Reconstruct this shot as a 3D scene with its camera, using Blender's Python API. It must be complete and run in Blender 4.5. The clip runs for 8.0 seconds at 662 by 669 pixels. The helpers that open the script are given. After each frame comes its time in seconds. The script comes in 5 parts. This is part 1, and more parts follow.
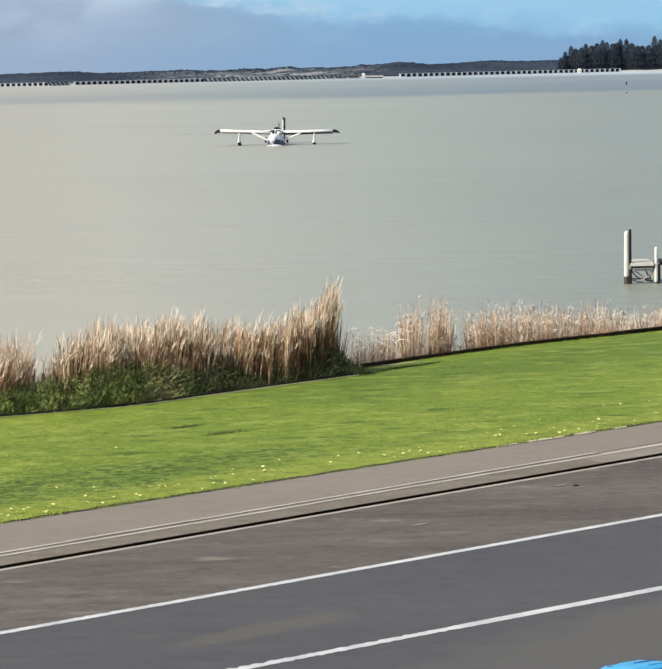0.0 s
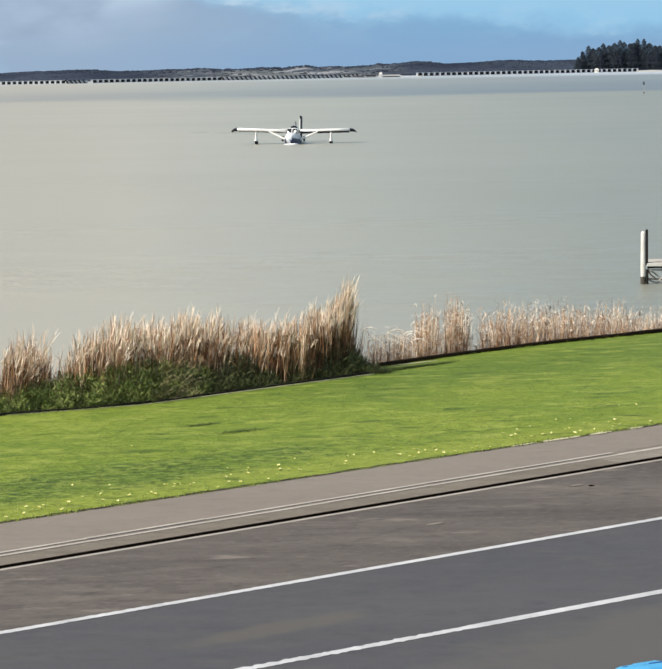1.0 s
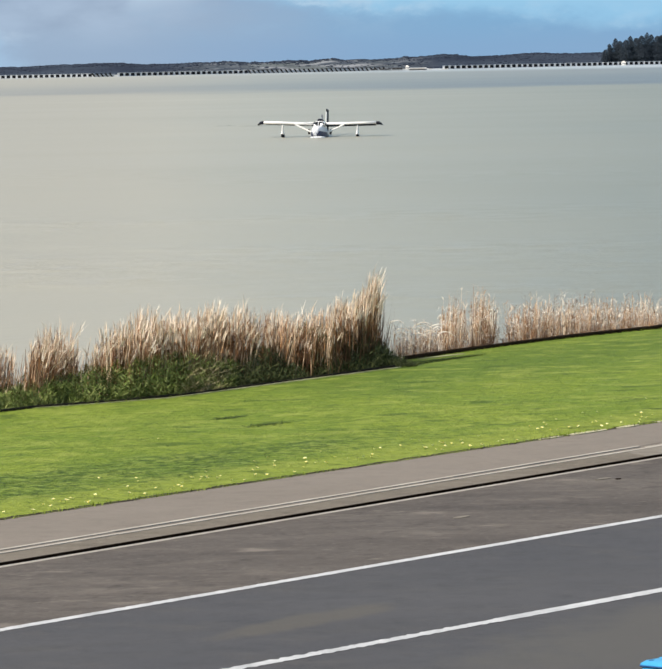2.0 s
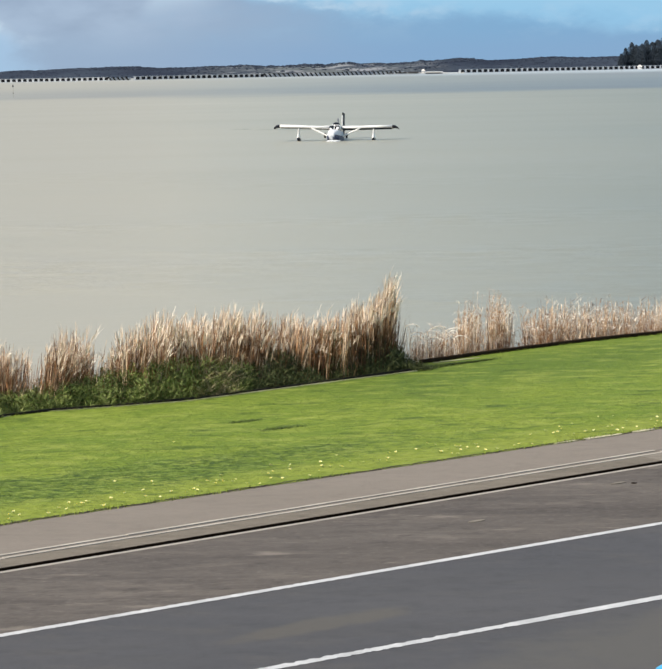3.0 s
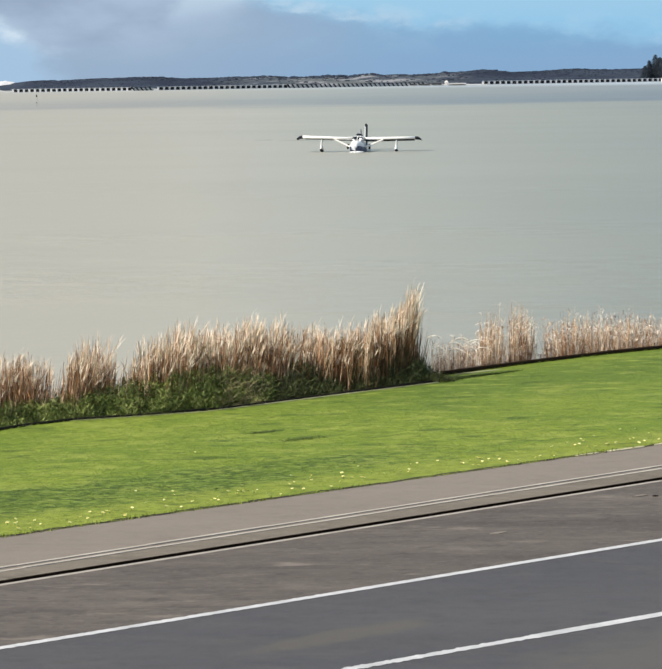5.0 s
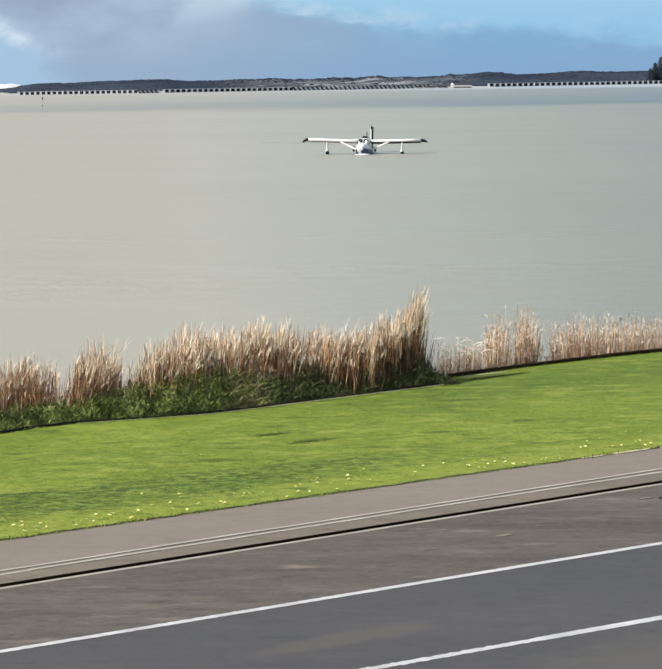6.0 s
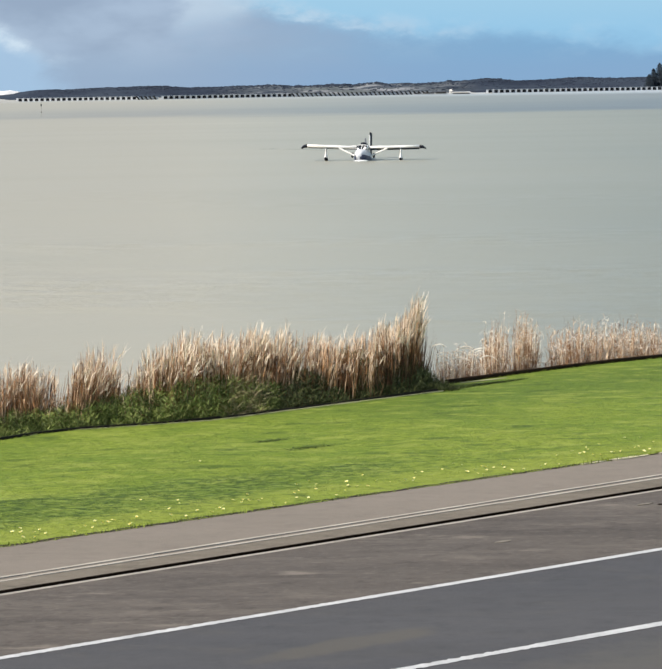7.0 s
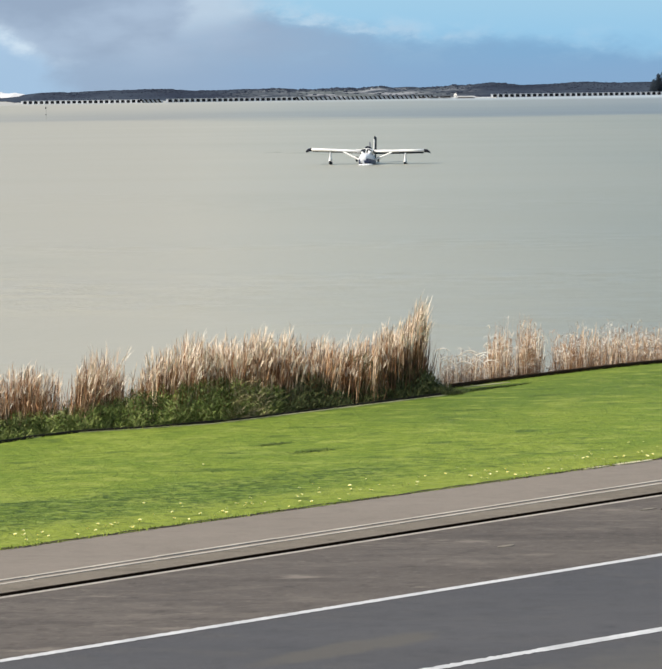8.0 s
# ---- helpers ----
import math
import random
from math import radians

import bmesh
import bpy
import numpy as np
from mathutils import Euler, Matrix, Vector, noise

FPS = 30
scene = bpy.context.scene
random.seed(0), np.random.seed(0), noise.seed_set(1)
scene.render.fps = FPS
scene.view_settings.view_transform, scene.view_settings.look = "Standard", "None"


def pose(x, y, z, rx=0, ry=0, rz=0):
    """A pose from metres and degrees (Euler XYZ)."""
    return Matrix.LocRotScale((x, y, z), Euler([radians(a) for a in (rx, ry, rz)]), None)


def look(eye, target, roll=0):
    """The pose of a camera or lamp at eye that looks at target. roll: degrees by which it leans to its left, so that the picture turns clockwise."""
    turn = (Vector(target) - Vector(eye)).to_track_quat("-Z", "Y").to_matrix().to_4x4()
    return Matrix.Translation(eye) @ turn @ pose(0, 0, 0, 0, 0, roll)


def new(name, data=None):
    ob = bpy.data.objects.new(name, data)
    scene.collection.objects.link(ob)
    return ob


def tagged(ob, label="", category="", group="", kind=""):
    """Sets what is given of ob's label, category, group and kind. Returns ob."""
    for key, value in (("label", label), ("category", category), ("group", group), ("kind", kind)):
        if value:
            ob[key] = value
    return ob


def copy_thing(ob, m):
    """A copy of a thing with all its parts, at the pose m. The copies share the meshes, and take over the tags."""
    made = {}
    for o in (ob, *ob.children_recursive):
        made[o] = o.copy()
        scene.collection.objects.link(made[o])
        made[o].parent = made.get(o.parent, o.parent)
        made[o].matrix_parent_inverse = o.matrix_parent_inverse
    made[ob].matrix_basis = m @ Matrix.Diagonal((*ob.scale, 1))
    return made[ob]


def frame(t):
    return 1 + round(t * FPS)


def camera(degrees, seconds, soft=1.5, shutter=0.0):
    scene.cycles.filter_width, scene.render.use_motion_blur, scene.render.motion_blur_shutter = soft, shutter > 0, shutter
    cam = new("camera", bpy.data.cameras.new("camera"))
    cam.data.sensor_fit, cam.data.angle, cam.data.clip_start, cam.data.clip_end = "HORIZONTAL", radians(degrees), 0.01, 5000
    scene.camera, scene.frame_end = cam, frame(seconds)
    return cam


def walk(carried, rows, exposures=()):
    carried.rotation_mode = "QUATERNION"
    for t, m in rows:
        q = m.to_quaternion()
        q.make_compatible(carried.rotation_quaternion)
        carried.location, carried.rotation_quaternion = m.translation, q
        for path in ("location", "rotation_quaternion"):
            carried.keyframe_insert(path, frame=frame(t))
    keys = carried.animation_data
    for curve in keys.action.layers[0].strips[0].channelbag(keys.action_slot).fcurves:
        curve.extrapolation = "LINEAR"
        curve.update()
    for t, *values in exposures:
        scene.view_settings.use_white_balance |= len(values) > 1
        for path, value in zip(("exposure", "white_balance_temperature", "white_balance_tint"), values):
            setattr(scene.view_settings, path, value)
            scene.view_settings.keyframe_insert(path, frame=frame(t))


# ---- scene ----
cam = camera(15.99, 8.0, soft=1.9)
PATH = [
    (0, (-0.015, 0.0, 6.8), (0.0116, 99.3787, -4.3297), -1.269),
    (0.5, (-0.015, 0.0, 6.8), (-0.2244, 99.3811, -4.3067), -1.137),
    (1, (-0.015, 0.0, 6.8), (-0.6676, 99.3729, -4.3629), -1.065),
    (1.5, (-0.015, 0.0, 6.8), (-1.2752, 99.3463, -4.5456), -1.085),
    (1.7, (-0.015, 0.0, 6.8), (-1.5004, 99.3327, -4.6374), -1.101),
    (2.8, (-0.015, 0.0, 6.8), (-2.3574, 99.3220, -4.5866), -1.119),
    (3, (-0.015, 0.0, 6.8), (-2.4570, 99.3333, -4.4667), -1.090),
    (3.5, (-0.015, 0.0, 6.8), (-2.6477, 99.3530, -4.2475), -1.114),
    (4, (-0.015, 0.0, 6.8), (-2.8547, 99.3636, -4.1000), -1.099),
    (4.5, (-0.015, 0.0, 6.8), (-3.1263, 99.3638, -4.0237), -1.000),
    (4.7, (-0.015, 0.0, 6.8), (-3.2308, 99.3619, -4.0105), -0.921),
    (5.8, (-0.015, 0.0, 6.8), (-3.6036, 99.3604, -3.9068), -0.872),
    (6, (-0.015, 0.0, 6.8), (-3.6246, 99.3625, -3.8800), -0.893),
    (6.5, (-0.015, 0.0, 6.8), (-3.6053, 99.3765, -3.7558), -0.920),
    (7, (-0.015, 0.0, 6.8), (-3.5724, 99.3923, -3.6173), -0.938),
    (7.5, (-0.015, 0.0, 6.8), (-3.6362, 99.3995, -3.5258), -0.848),
    (8, (-0.015, 0.0, 6.8), (-3.7290, 99.4032, -3.4571), -0.730),
]
walk(cam, [(t, look(eye, target, roll)) for t, eye, target, roll in PATH], exposures=[(0.0, 0.55), (8.0, 0.55)])

# ---- sky and sun ----
SUN_DIR = Vector((-0.91, -0.42, 0.0)).normalized() * math.cos(radians(41)) + Vector((0, 0, math.sin(radians(41))))
sun = new("sun", bpy.data.lights.new("sun", "SUN"))
sun.data.energy, sun.data.angle, sun.data.color = 4.5, radians(0.6), (1.0, 0.91, 0.78)
sun.matrix_world = look(SUN_DIR * 200, (0, 0, 0))

world = bpy.data.worlds.new("world")
scene.world = world
world.use_nodes = True
wt = world.node_tree
wt.nodes.clear()


def wnode(kind, **values):
    n = wt.nodes.new(kind)
    for key, value in values.items():
        n.inputs[key].default_value = value
    return n


w_out = wt.nodes.new("ShaderNodeOutputWorld")
w_sky = wt.nodes.new("ShaderNodeTexSky")
w_sky.sky_type, w_sky.sun_disc = "NISHITA", False
w_sky.sun_elevation, w_sky.sun_rotation = radians(41), math.atan2(SUN_DIR.x, SUN_DIR.y)
w_bg = wnode("ShaderNodeBackground", Strength=0.1)
wt.links.new(w_sky.outputs["Color"], w_bg.inputs["Color"])
w_co = wt.nodes.new("ShaderNodeTexCoord")
w_sep = wt.nodes.new("ShaderNodeSeparateXYZ")
wt.links.new(w_co.outputs["Generated"], w_sep.inputs[0])
w_cloud = wnode("ShaderNodeBackground", Strength=1.0)
w_mix = wt.nodes.new("ShaderNodeMixShader")
wt.links.new(w_bg.outputs[0], w_mix.inputs[1])
wt.links.new(w_cloud.outputs[0], w_mix.inputs[2])
wt.links.new(w_mix.outputs[0], w_out.inputs["Surface"])


def wnoise(scale, offset, detail, rough=0.55):
    m = wt.nodes.new("ShaderNodeMapping")
    m.inputs["Scale"].default_value = scale
    m.inputs["Location"].default_value = offset
    wt.links.new(w_co.outputs["Generated"], m.inputs["Vector"])
    n = wnode("ShaderNodeTexNoise", Scale=1.0, Detail=detail, Roughness=rough)
    wt.links.new(m.outputs[0], n.inputs["Vector"])
    return n.outputs[0]


def wramp(source, a, b, low=0.0, high=1.0):
    r = wnode("ShaderNodeMapRange", **{"From Min": a, "From Max": b, "To Min": low, "To Max": high})
    r.interpolation_type = "SMOOTHSTEP"
    wt.links.new(source, r.inputs["Value"])
    return r.outputs[0]


def wmath(op, a, b):
    m = wt.nodes.new("ShaderNodeMath")
    m.operation = op
    for i, v in enumerate((a, b)):
        if isinstance(v, (int, float)):
            m.inputs[i].default_value = v
        else:
            wt.links.new(v, m.inputs[i])
    return m.outputs[0]


def wcolor(factor, a, b):
    m = wt.nodes.new("ShaderNodeMix")
    m.data_type = "RGBA"
    wt.links.new(factor, m.inputs["Factor"])
    for name, v in (("A", a), ("B", b)):
        sock = [s for s in m.inputs if s.name == name and s.type == "RGBA"][0]
        if isinstance(v, tuple):
            sock.default_value = (*v, 1)
        else:
            wt.links.new(v, sock)
    return [s for s in m.outputs if s.type == "RGBA"][0]


def wline(source, a, b, low, high):
    r = wnode("ShaderNodeMapRange", **{"From Min": a, "From Max": b, "To Min": low, "To Max": high})
    wt.links.new(source, r.inputs["Value"])
    return r.outputs[0]


# a cloud bank low over the lake with a ragged top, clear sky above it to the east,
# a grey cloud mass to the west and a bright streak beyond that
wx, wz = w_sep.outputs["X"], w_sep.outputs["Z"]
rag = wmath("SUBTRACT", wnoise((34, 34, 75), (3.1, 0.4, 1.7), 7.0, 0.62), 0.5)
soft_rag = wmath("SUBTRACT", wnoise((9, 9, 22), (6.2, 1.4, 0.7), 4.0), 0.5)
east = wmath("ADD", wx, wmath("ADD", wmath("MULTIPLY", soft_rag, 0.10), wmath("MULTIPLY", rag, 0.05)))
bank = wcolor(wramp(east, -0.10, 0.05), (0.222, 0.300, 0.406), (0.154, 0.286, 0.438))
bank = wcolor(wmath("MULTIPLY", wramp(wz, 0.018, 0.004), wramp(wx, -0.14, -0.02, 0.0, 0.55)), bank, (0.174, 0.272, 0.414))
bank = wcolor(wmath("MULTIPLY", wramp(rag, -0.02, 0.16, 0.0, 0.35), wramp(wz, 0.006, 0.02)), bank, (0.235, 0.340, 0.455))
top = wmath("ADD", wline(wx, -0.060, -0.028, 0.0318, 0.0243), wline(wx, -0.028, 0.11, 0.0, -0.0095))
rise = wmath("ADD", wmath("SUBTRACT", wz, top), wmath("ADD", wmath("MULTIPLY", rag, 0.017), wmath("MULTIPLY", soft_rag, 0.008)))
edge_west = wramp(wmath("ADD", wx, wmath("MULTIPLY", rag, 0.05)), -0.100, -0.086)
gap = wmath("MULTIPLY", wramp(rise, -0.0050, 0.0065), edge_west)
bank = wcolor(gap, bank, wcolor(wramp(wz, 0.016, 0.040), (0.206, 0.388, 0.548), (0.244, 0.415, 0.548)))
lit = wmath("MULTIPLY", wramp(rise, -0.0015, 0.0015), wramp(rise, 0.0105, 0.002))
lit = wmath("MULTIPLY", wmath("MULTIPLY", lit, edge_west), wramp(wnoise((46, 46, 90), (1.3, 4.2, 9.1), 5.0, 0.6), 0.44, 0.66))
bank = wcolor(wmath("MULTIPLY", lit, wline(wx, -0.09, 0.04, 0.9, 0.22)), bank, (0.370, 0.470, 0.560))
mass = wmath("MULTIPLY", wramp(east, -0.055, -0.110), wramp(wmath("ADD", wz, wmath("MULTIPLY", soft_rag, 0.02)), 0.006, 0.024))
bank = wcolor(mass, bank, wcolor(wramp(wnoise((20, 20, 46), (2.4, 6.1, 3.3), 4.0, 0.5), 0.36, 0.64), (0.214, 0.279, 0.374), (0.274, 0.351, 0.454)))
crown = wmath("ADD", wx, wmath("MULTIPLY", rag, 0.035))
crown = wmath("MULTIPLY", wramp(crown, -0.104, -0.092), wramp(crown, -0.062, -0.080))
crown = wmath("MULTIPLY", crown, wramp(wmath("ADD", wz, wmath("MULTIPLY", soft_rag, 0.02)), 0.022, 0.034))
bank = wcolor(wmath("MULTIPLY", crown, 0.62), bank, (0.385, 0.475, 0.560))
streak = wmath("ADD", wmath("SUBTRACT", wz, wline(wx, -0.185, -0.150, 0.0340, 0.0095)), wmath("MULTIPLY", rag, 0.014))
far_west = wramp(wmath("ADD", wx, wmath("MULTIPLY", rag, 0.03)), -0.138, -0.160)
bank = wcolor(wmath("MULTIPLY", far_west, wramp(streak, 0.006, -0.004, 0.0, 0.8)), bank, (0.268, 0.392, 0.530))
puff = wmath("MULTIPLY", wramp(streak, -0.0075, 0.0005), wramp(streak, 0.0085, -0.0005))
puff = wmath("MULTIPLY", wmath("MULTIPLY", puff, wramp(wz, 0.008, 0.020)), far_west)
puff = wmath("MULTIPLY", puff, wramp(wnoise((70, 70, 120), (8.3, 2.2, 5.1), 4.0, 0.55), 0.38, 0.60, 0.25, 0.95))
bank = wcolor(puff, bank, (0.430, 0.520, 0.600))
high = wcolor(wnoise((3, 3, 6), (5, 5, 5), 5.0), (0.28, 0.31, 0.35), (0.56, 0.57, 0.58))
shade = wcolor(wramp(w_sep.outputs["Z"], 0.20, 0.60), bank, high)
wt.links.new(shade, w_cloud.inputs["Color"])
cover = wramp(wnoise((2.2, 2.2, 4.5), (1.3, 7.7, 2.1), 5.0), 0.40, 0.60, 0.25, 0.95)
cover = wmath("MAXIMUM", cover, wramp(w_sep.outputs["Z"], 0.40, 0.12))
wt.links.new(cover, w_mix.inputs[0])


# ---- materials ----
class Shade:
    """A small builder of node materials in object space."""

    def __init__(self, name, rough=0.8, metal=0.0, spec=0.5):
        self.mat = bpy.data.materials.new(name)
        self.mat.use_nodes = True
        self.t = self.mat.node_tree
        self.b = self.t.nodes["Principled BSDF"]
        self.b.inputs["Roughness"].default_value = rough
        self.b.inputs["Metallic"].default_value = metal
        self.b.inputs["Specular IOR Level"].default_value = spec
        self.co = self.t.nodes.new("ShaderNodeTexCoord").outputs["Object"]
        self.n = None

    def noise(self, scale, detail=4.0, rough=0.55, stretch=(1, 1, 1), turn=0.0, kind="noise"):
        m = self.t.nodes.new("ShaderNodeMapping")
        m.inputs["Scale"].default_value = stretch
        m.inputs["Rotation"].default_value = (0, 0, turn)
        self.t.links.new(self.co, m.inputs["Vector"])
        if kind == "voronoi":
            n = self.t.nodes.new("ShaderNodeTexVoronoi")
        else:
            n = self.t.nodes.new("ShaderNodeTexNoise")
            n.inputs["Detail"].default_value = detail
            n.inputs["Roughness"].default_value = rough
        n.inputs["Scale"].default_value = scale
        self.t.links.new(m.outputs[0], n.inputs["Vector"])
        return n.outputs[0]

    def ramp(self, source, a, b, low=0.0, high=1.0):
        r = self.t.nodes.new("ShaderNodeMapRange")
        for key, value in (("From Min", a), ("From Max", b), ("To Min", low), ("To Max", high)):
            r.inputs[key].default_value = value
        self.t.links.new(source, r.inputs["Value"])
        return r.outputs[0]

    def road_axes(self):
        """Distances along the road and across it, towards the lake."""
        sep = self.t.nodes.new("ShaderNodeSeparateXYZ")
        self.t.links.new(self.co, sep.inputs[0])
        cos_, sin_ = math.cos(radians(37)), math.sin(radians(37))
        along = self.math("ADD", self.math("MULTIPLY", sep.outputs["X"], cos_), self.math("MULTIPLY", sep.outputs["Y"], sin_))
        across = self.math("SUBTRACT", self.math("MULTIPLY", sep.outputs["Y"], cos_), self.math("MULTIPLY", sep.outputs["X"], sin_))
        return along, across

    def random(self):
        return self.t.nodes.new("ShaderNodeObjectInfo").outputs["Random"]

    def island(self):
        return self.t.nodes.new("ShaderNodeNewGeometry").outputs["Random Per Island"]

    def math(self, op, a, b):
        m = self.t.nodes.new("ShaderNodeMath")
        m.operation = op
        for i, v in enumerate((a, b)):
            if isinstance(v, (int, float)):
                m.inputs[i].default_value = v
            else:
                self.t.links.new(v, m.inputs[i])
        return m.outputs[0]

    def mix(self, factor, a, b):
        m = self.t.nodes.new("ShaderNodeMix")
        m.data_type = "RGBA"
        self.t.links.new(factor, m.inputs["Factor"])
        for name, v in (("A", a), ("B", b)):
            sock = [s for s in m.inputs if s.name == name and s.type == "RGBA"][0]
            if isinstance(v, tuple):
                sock.default_value = (*v, 1)
            else:
                self.t.links.new(v, sock)
        return [s for s in m.outputs if s.type == "RGBA"][0]

    def color(self, c):
        if isinstance(c, tuple):
            self.b.inputs["Base Color"].default_value = (*c, 1)
        else:
            self.t.links.new(c, self.b.inputs["Base Color"])
        return self

    def rough(self, source):
        self.t.links.new(source, self.b.inputs["Roughness"])
        return self

    def bump(self, height, strength=0.3, distance=0.02):
        n = self.t.nodes.new("ShaderNodeBump")
        n.inputs["Strength"].default_value = strength
        n.inputs["Distance"].default_value = distance
        self.t.links.new(height, n.inputs["Height"])
        if self.n is not None:
            self.t.links.new(self.n, n.inputs["Normal"])
        self.n = n.outputs[0]
        self.t.links.new(self.n, self.b.inputs["Normal"])
        return self


ROAD_TURN = radians(-37)


def make_water():
    s = Shade("lake_water", rough=0.4, spec=0.5)
    s.b.inputs["IOR"].default_value = 1.33
    sep = s.t.nodes.new("ShaderNodeSeparateXYZ")
    s.t.links.new(s.co, sep.inputs[0])
    drift = s.noise(0.012, 4.0, stretch=(0.35, 1, 1))
    silt = s.mix(s.ramp(drift, 0.35, 0.65), (0.322, 0.310, 0.252), (0.317, 0.305, 0.248))
    near = s.noise(0.07, 4.0, stretch=(0.3, 1, 1))
    silt = s.mix(s.ramp(near, 0.5, 0.72, 0.0, 0.5), silt, (0.298, 0.294, 0.242))
    # greener and darker towards the jetty side, sky reflection painted into the colour
    sky_tint = s.math("ADD", s.math("DIVIDE", sep.outputs["X"], s.math("MAXIMUM", sep.outputs["Y"], 20.0)), s.ramp(s.noise(0.012, 3.0), 0.3, 0.7, -0.025, 0.025))
    silt = s.mix(s.ramp(sky_tint, -0.095, 0.127), silt, (0.190, 0.198, 0.165))
    # the stretch before the barrage is darker, most of all to the east
    edge = s.math("ADD", sep.outputs["Y"], s.ramp(s.noise(0.004, 3.0), 0.3, 0.7, -120, 120))
    east_side = s.ramp(sep.outputs["X"], -170, 230, 0.02, 0.95)
    dark_stretch = s.math("MULTIPLY", s.ramp(edge, 560, 640), east_side)
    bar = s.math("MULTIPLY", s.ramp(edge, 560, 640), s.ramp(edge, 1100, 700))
    silt = s.mix(dark_stretch, silt, (0.160, 0.178, 0.190))
    # pale strip under the barrage, a glassy sheen painted into the colour
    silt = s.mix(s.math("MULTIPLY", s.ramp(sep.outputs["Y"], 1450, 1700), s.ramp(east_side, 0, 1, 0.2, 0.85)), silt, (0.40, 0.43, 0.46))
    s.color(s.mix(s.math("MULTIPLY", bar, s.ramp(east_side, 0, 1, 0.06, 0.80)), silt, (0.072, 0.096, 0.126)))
    # cat's-paws: patches where a breath of wind roughens the surface
    paw = s.math("MULTIPLY", s.ramp(s.noise(0.045, 4.0, 0.6, stretch=(0.5, 1, 1)), 0.46, 0.62), s.ramp(sep.outputs["Y"], 190, 70))
    fleck = s.ramp(s.noise(0.9, 5.0, 0.7, stretch=(0.55, 1, 1)), 0.40, 0.66, -1.0, 1.0)
    s.rough(s.math("ADD", s.ramp(s.noise(0.05, 3.0, stretch=(0.25, 1, 1)), 0.35, 0.65, 0.385, 0.405), s.math("MULTIPLY", s.math("MULTIPLY", paw, fleck), 0.10)))
    s.bump(s.math("MULTIPLY", paw, s.noise(0.55, 6.0, 0.7, stretch=(0.6, 1, 1))), 0.9, 0.30)
    s.bump(s.noise(2.6, 5.0, 0.6, stretch=(0.55, 1, 1)), 0.22, 0.10)
    s.bump(s.noise(0.5, 3.0, 0.5, stretch=(0.5, 1, 1)), 0.12, 0.25)
    return s.mat


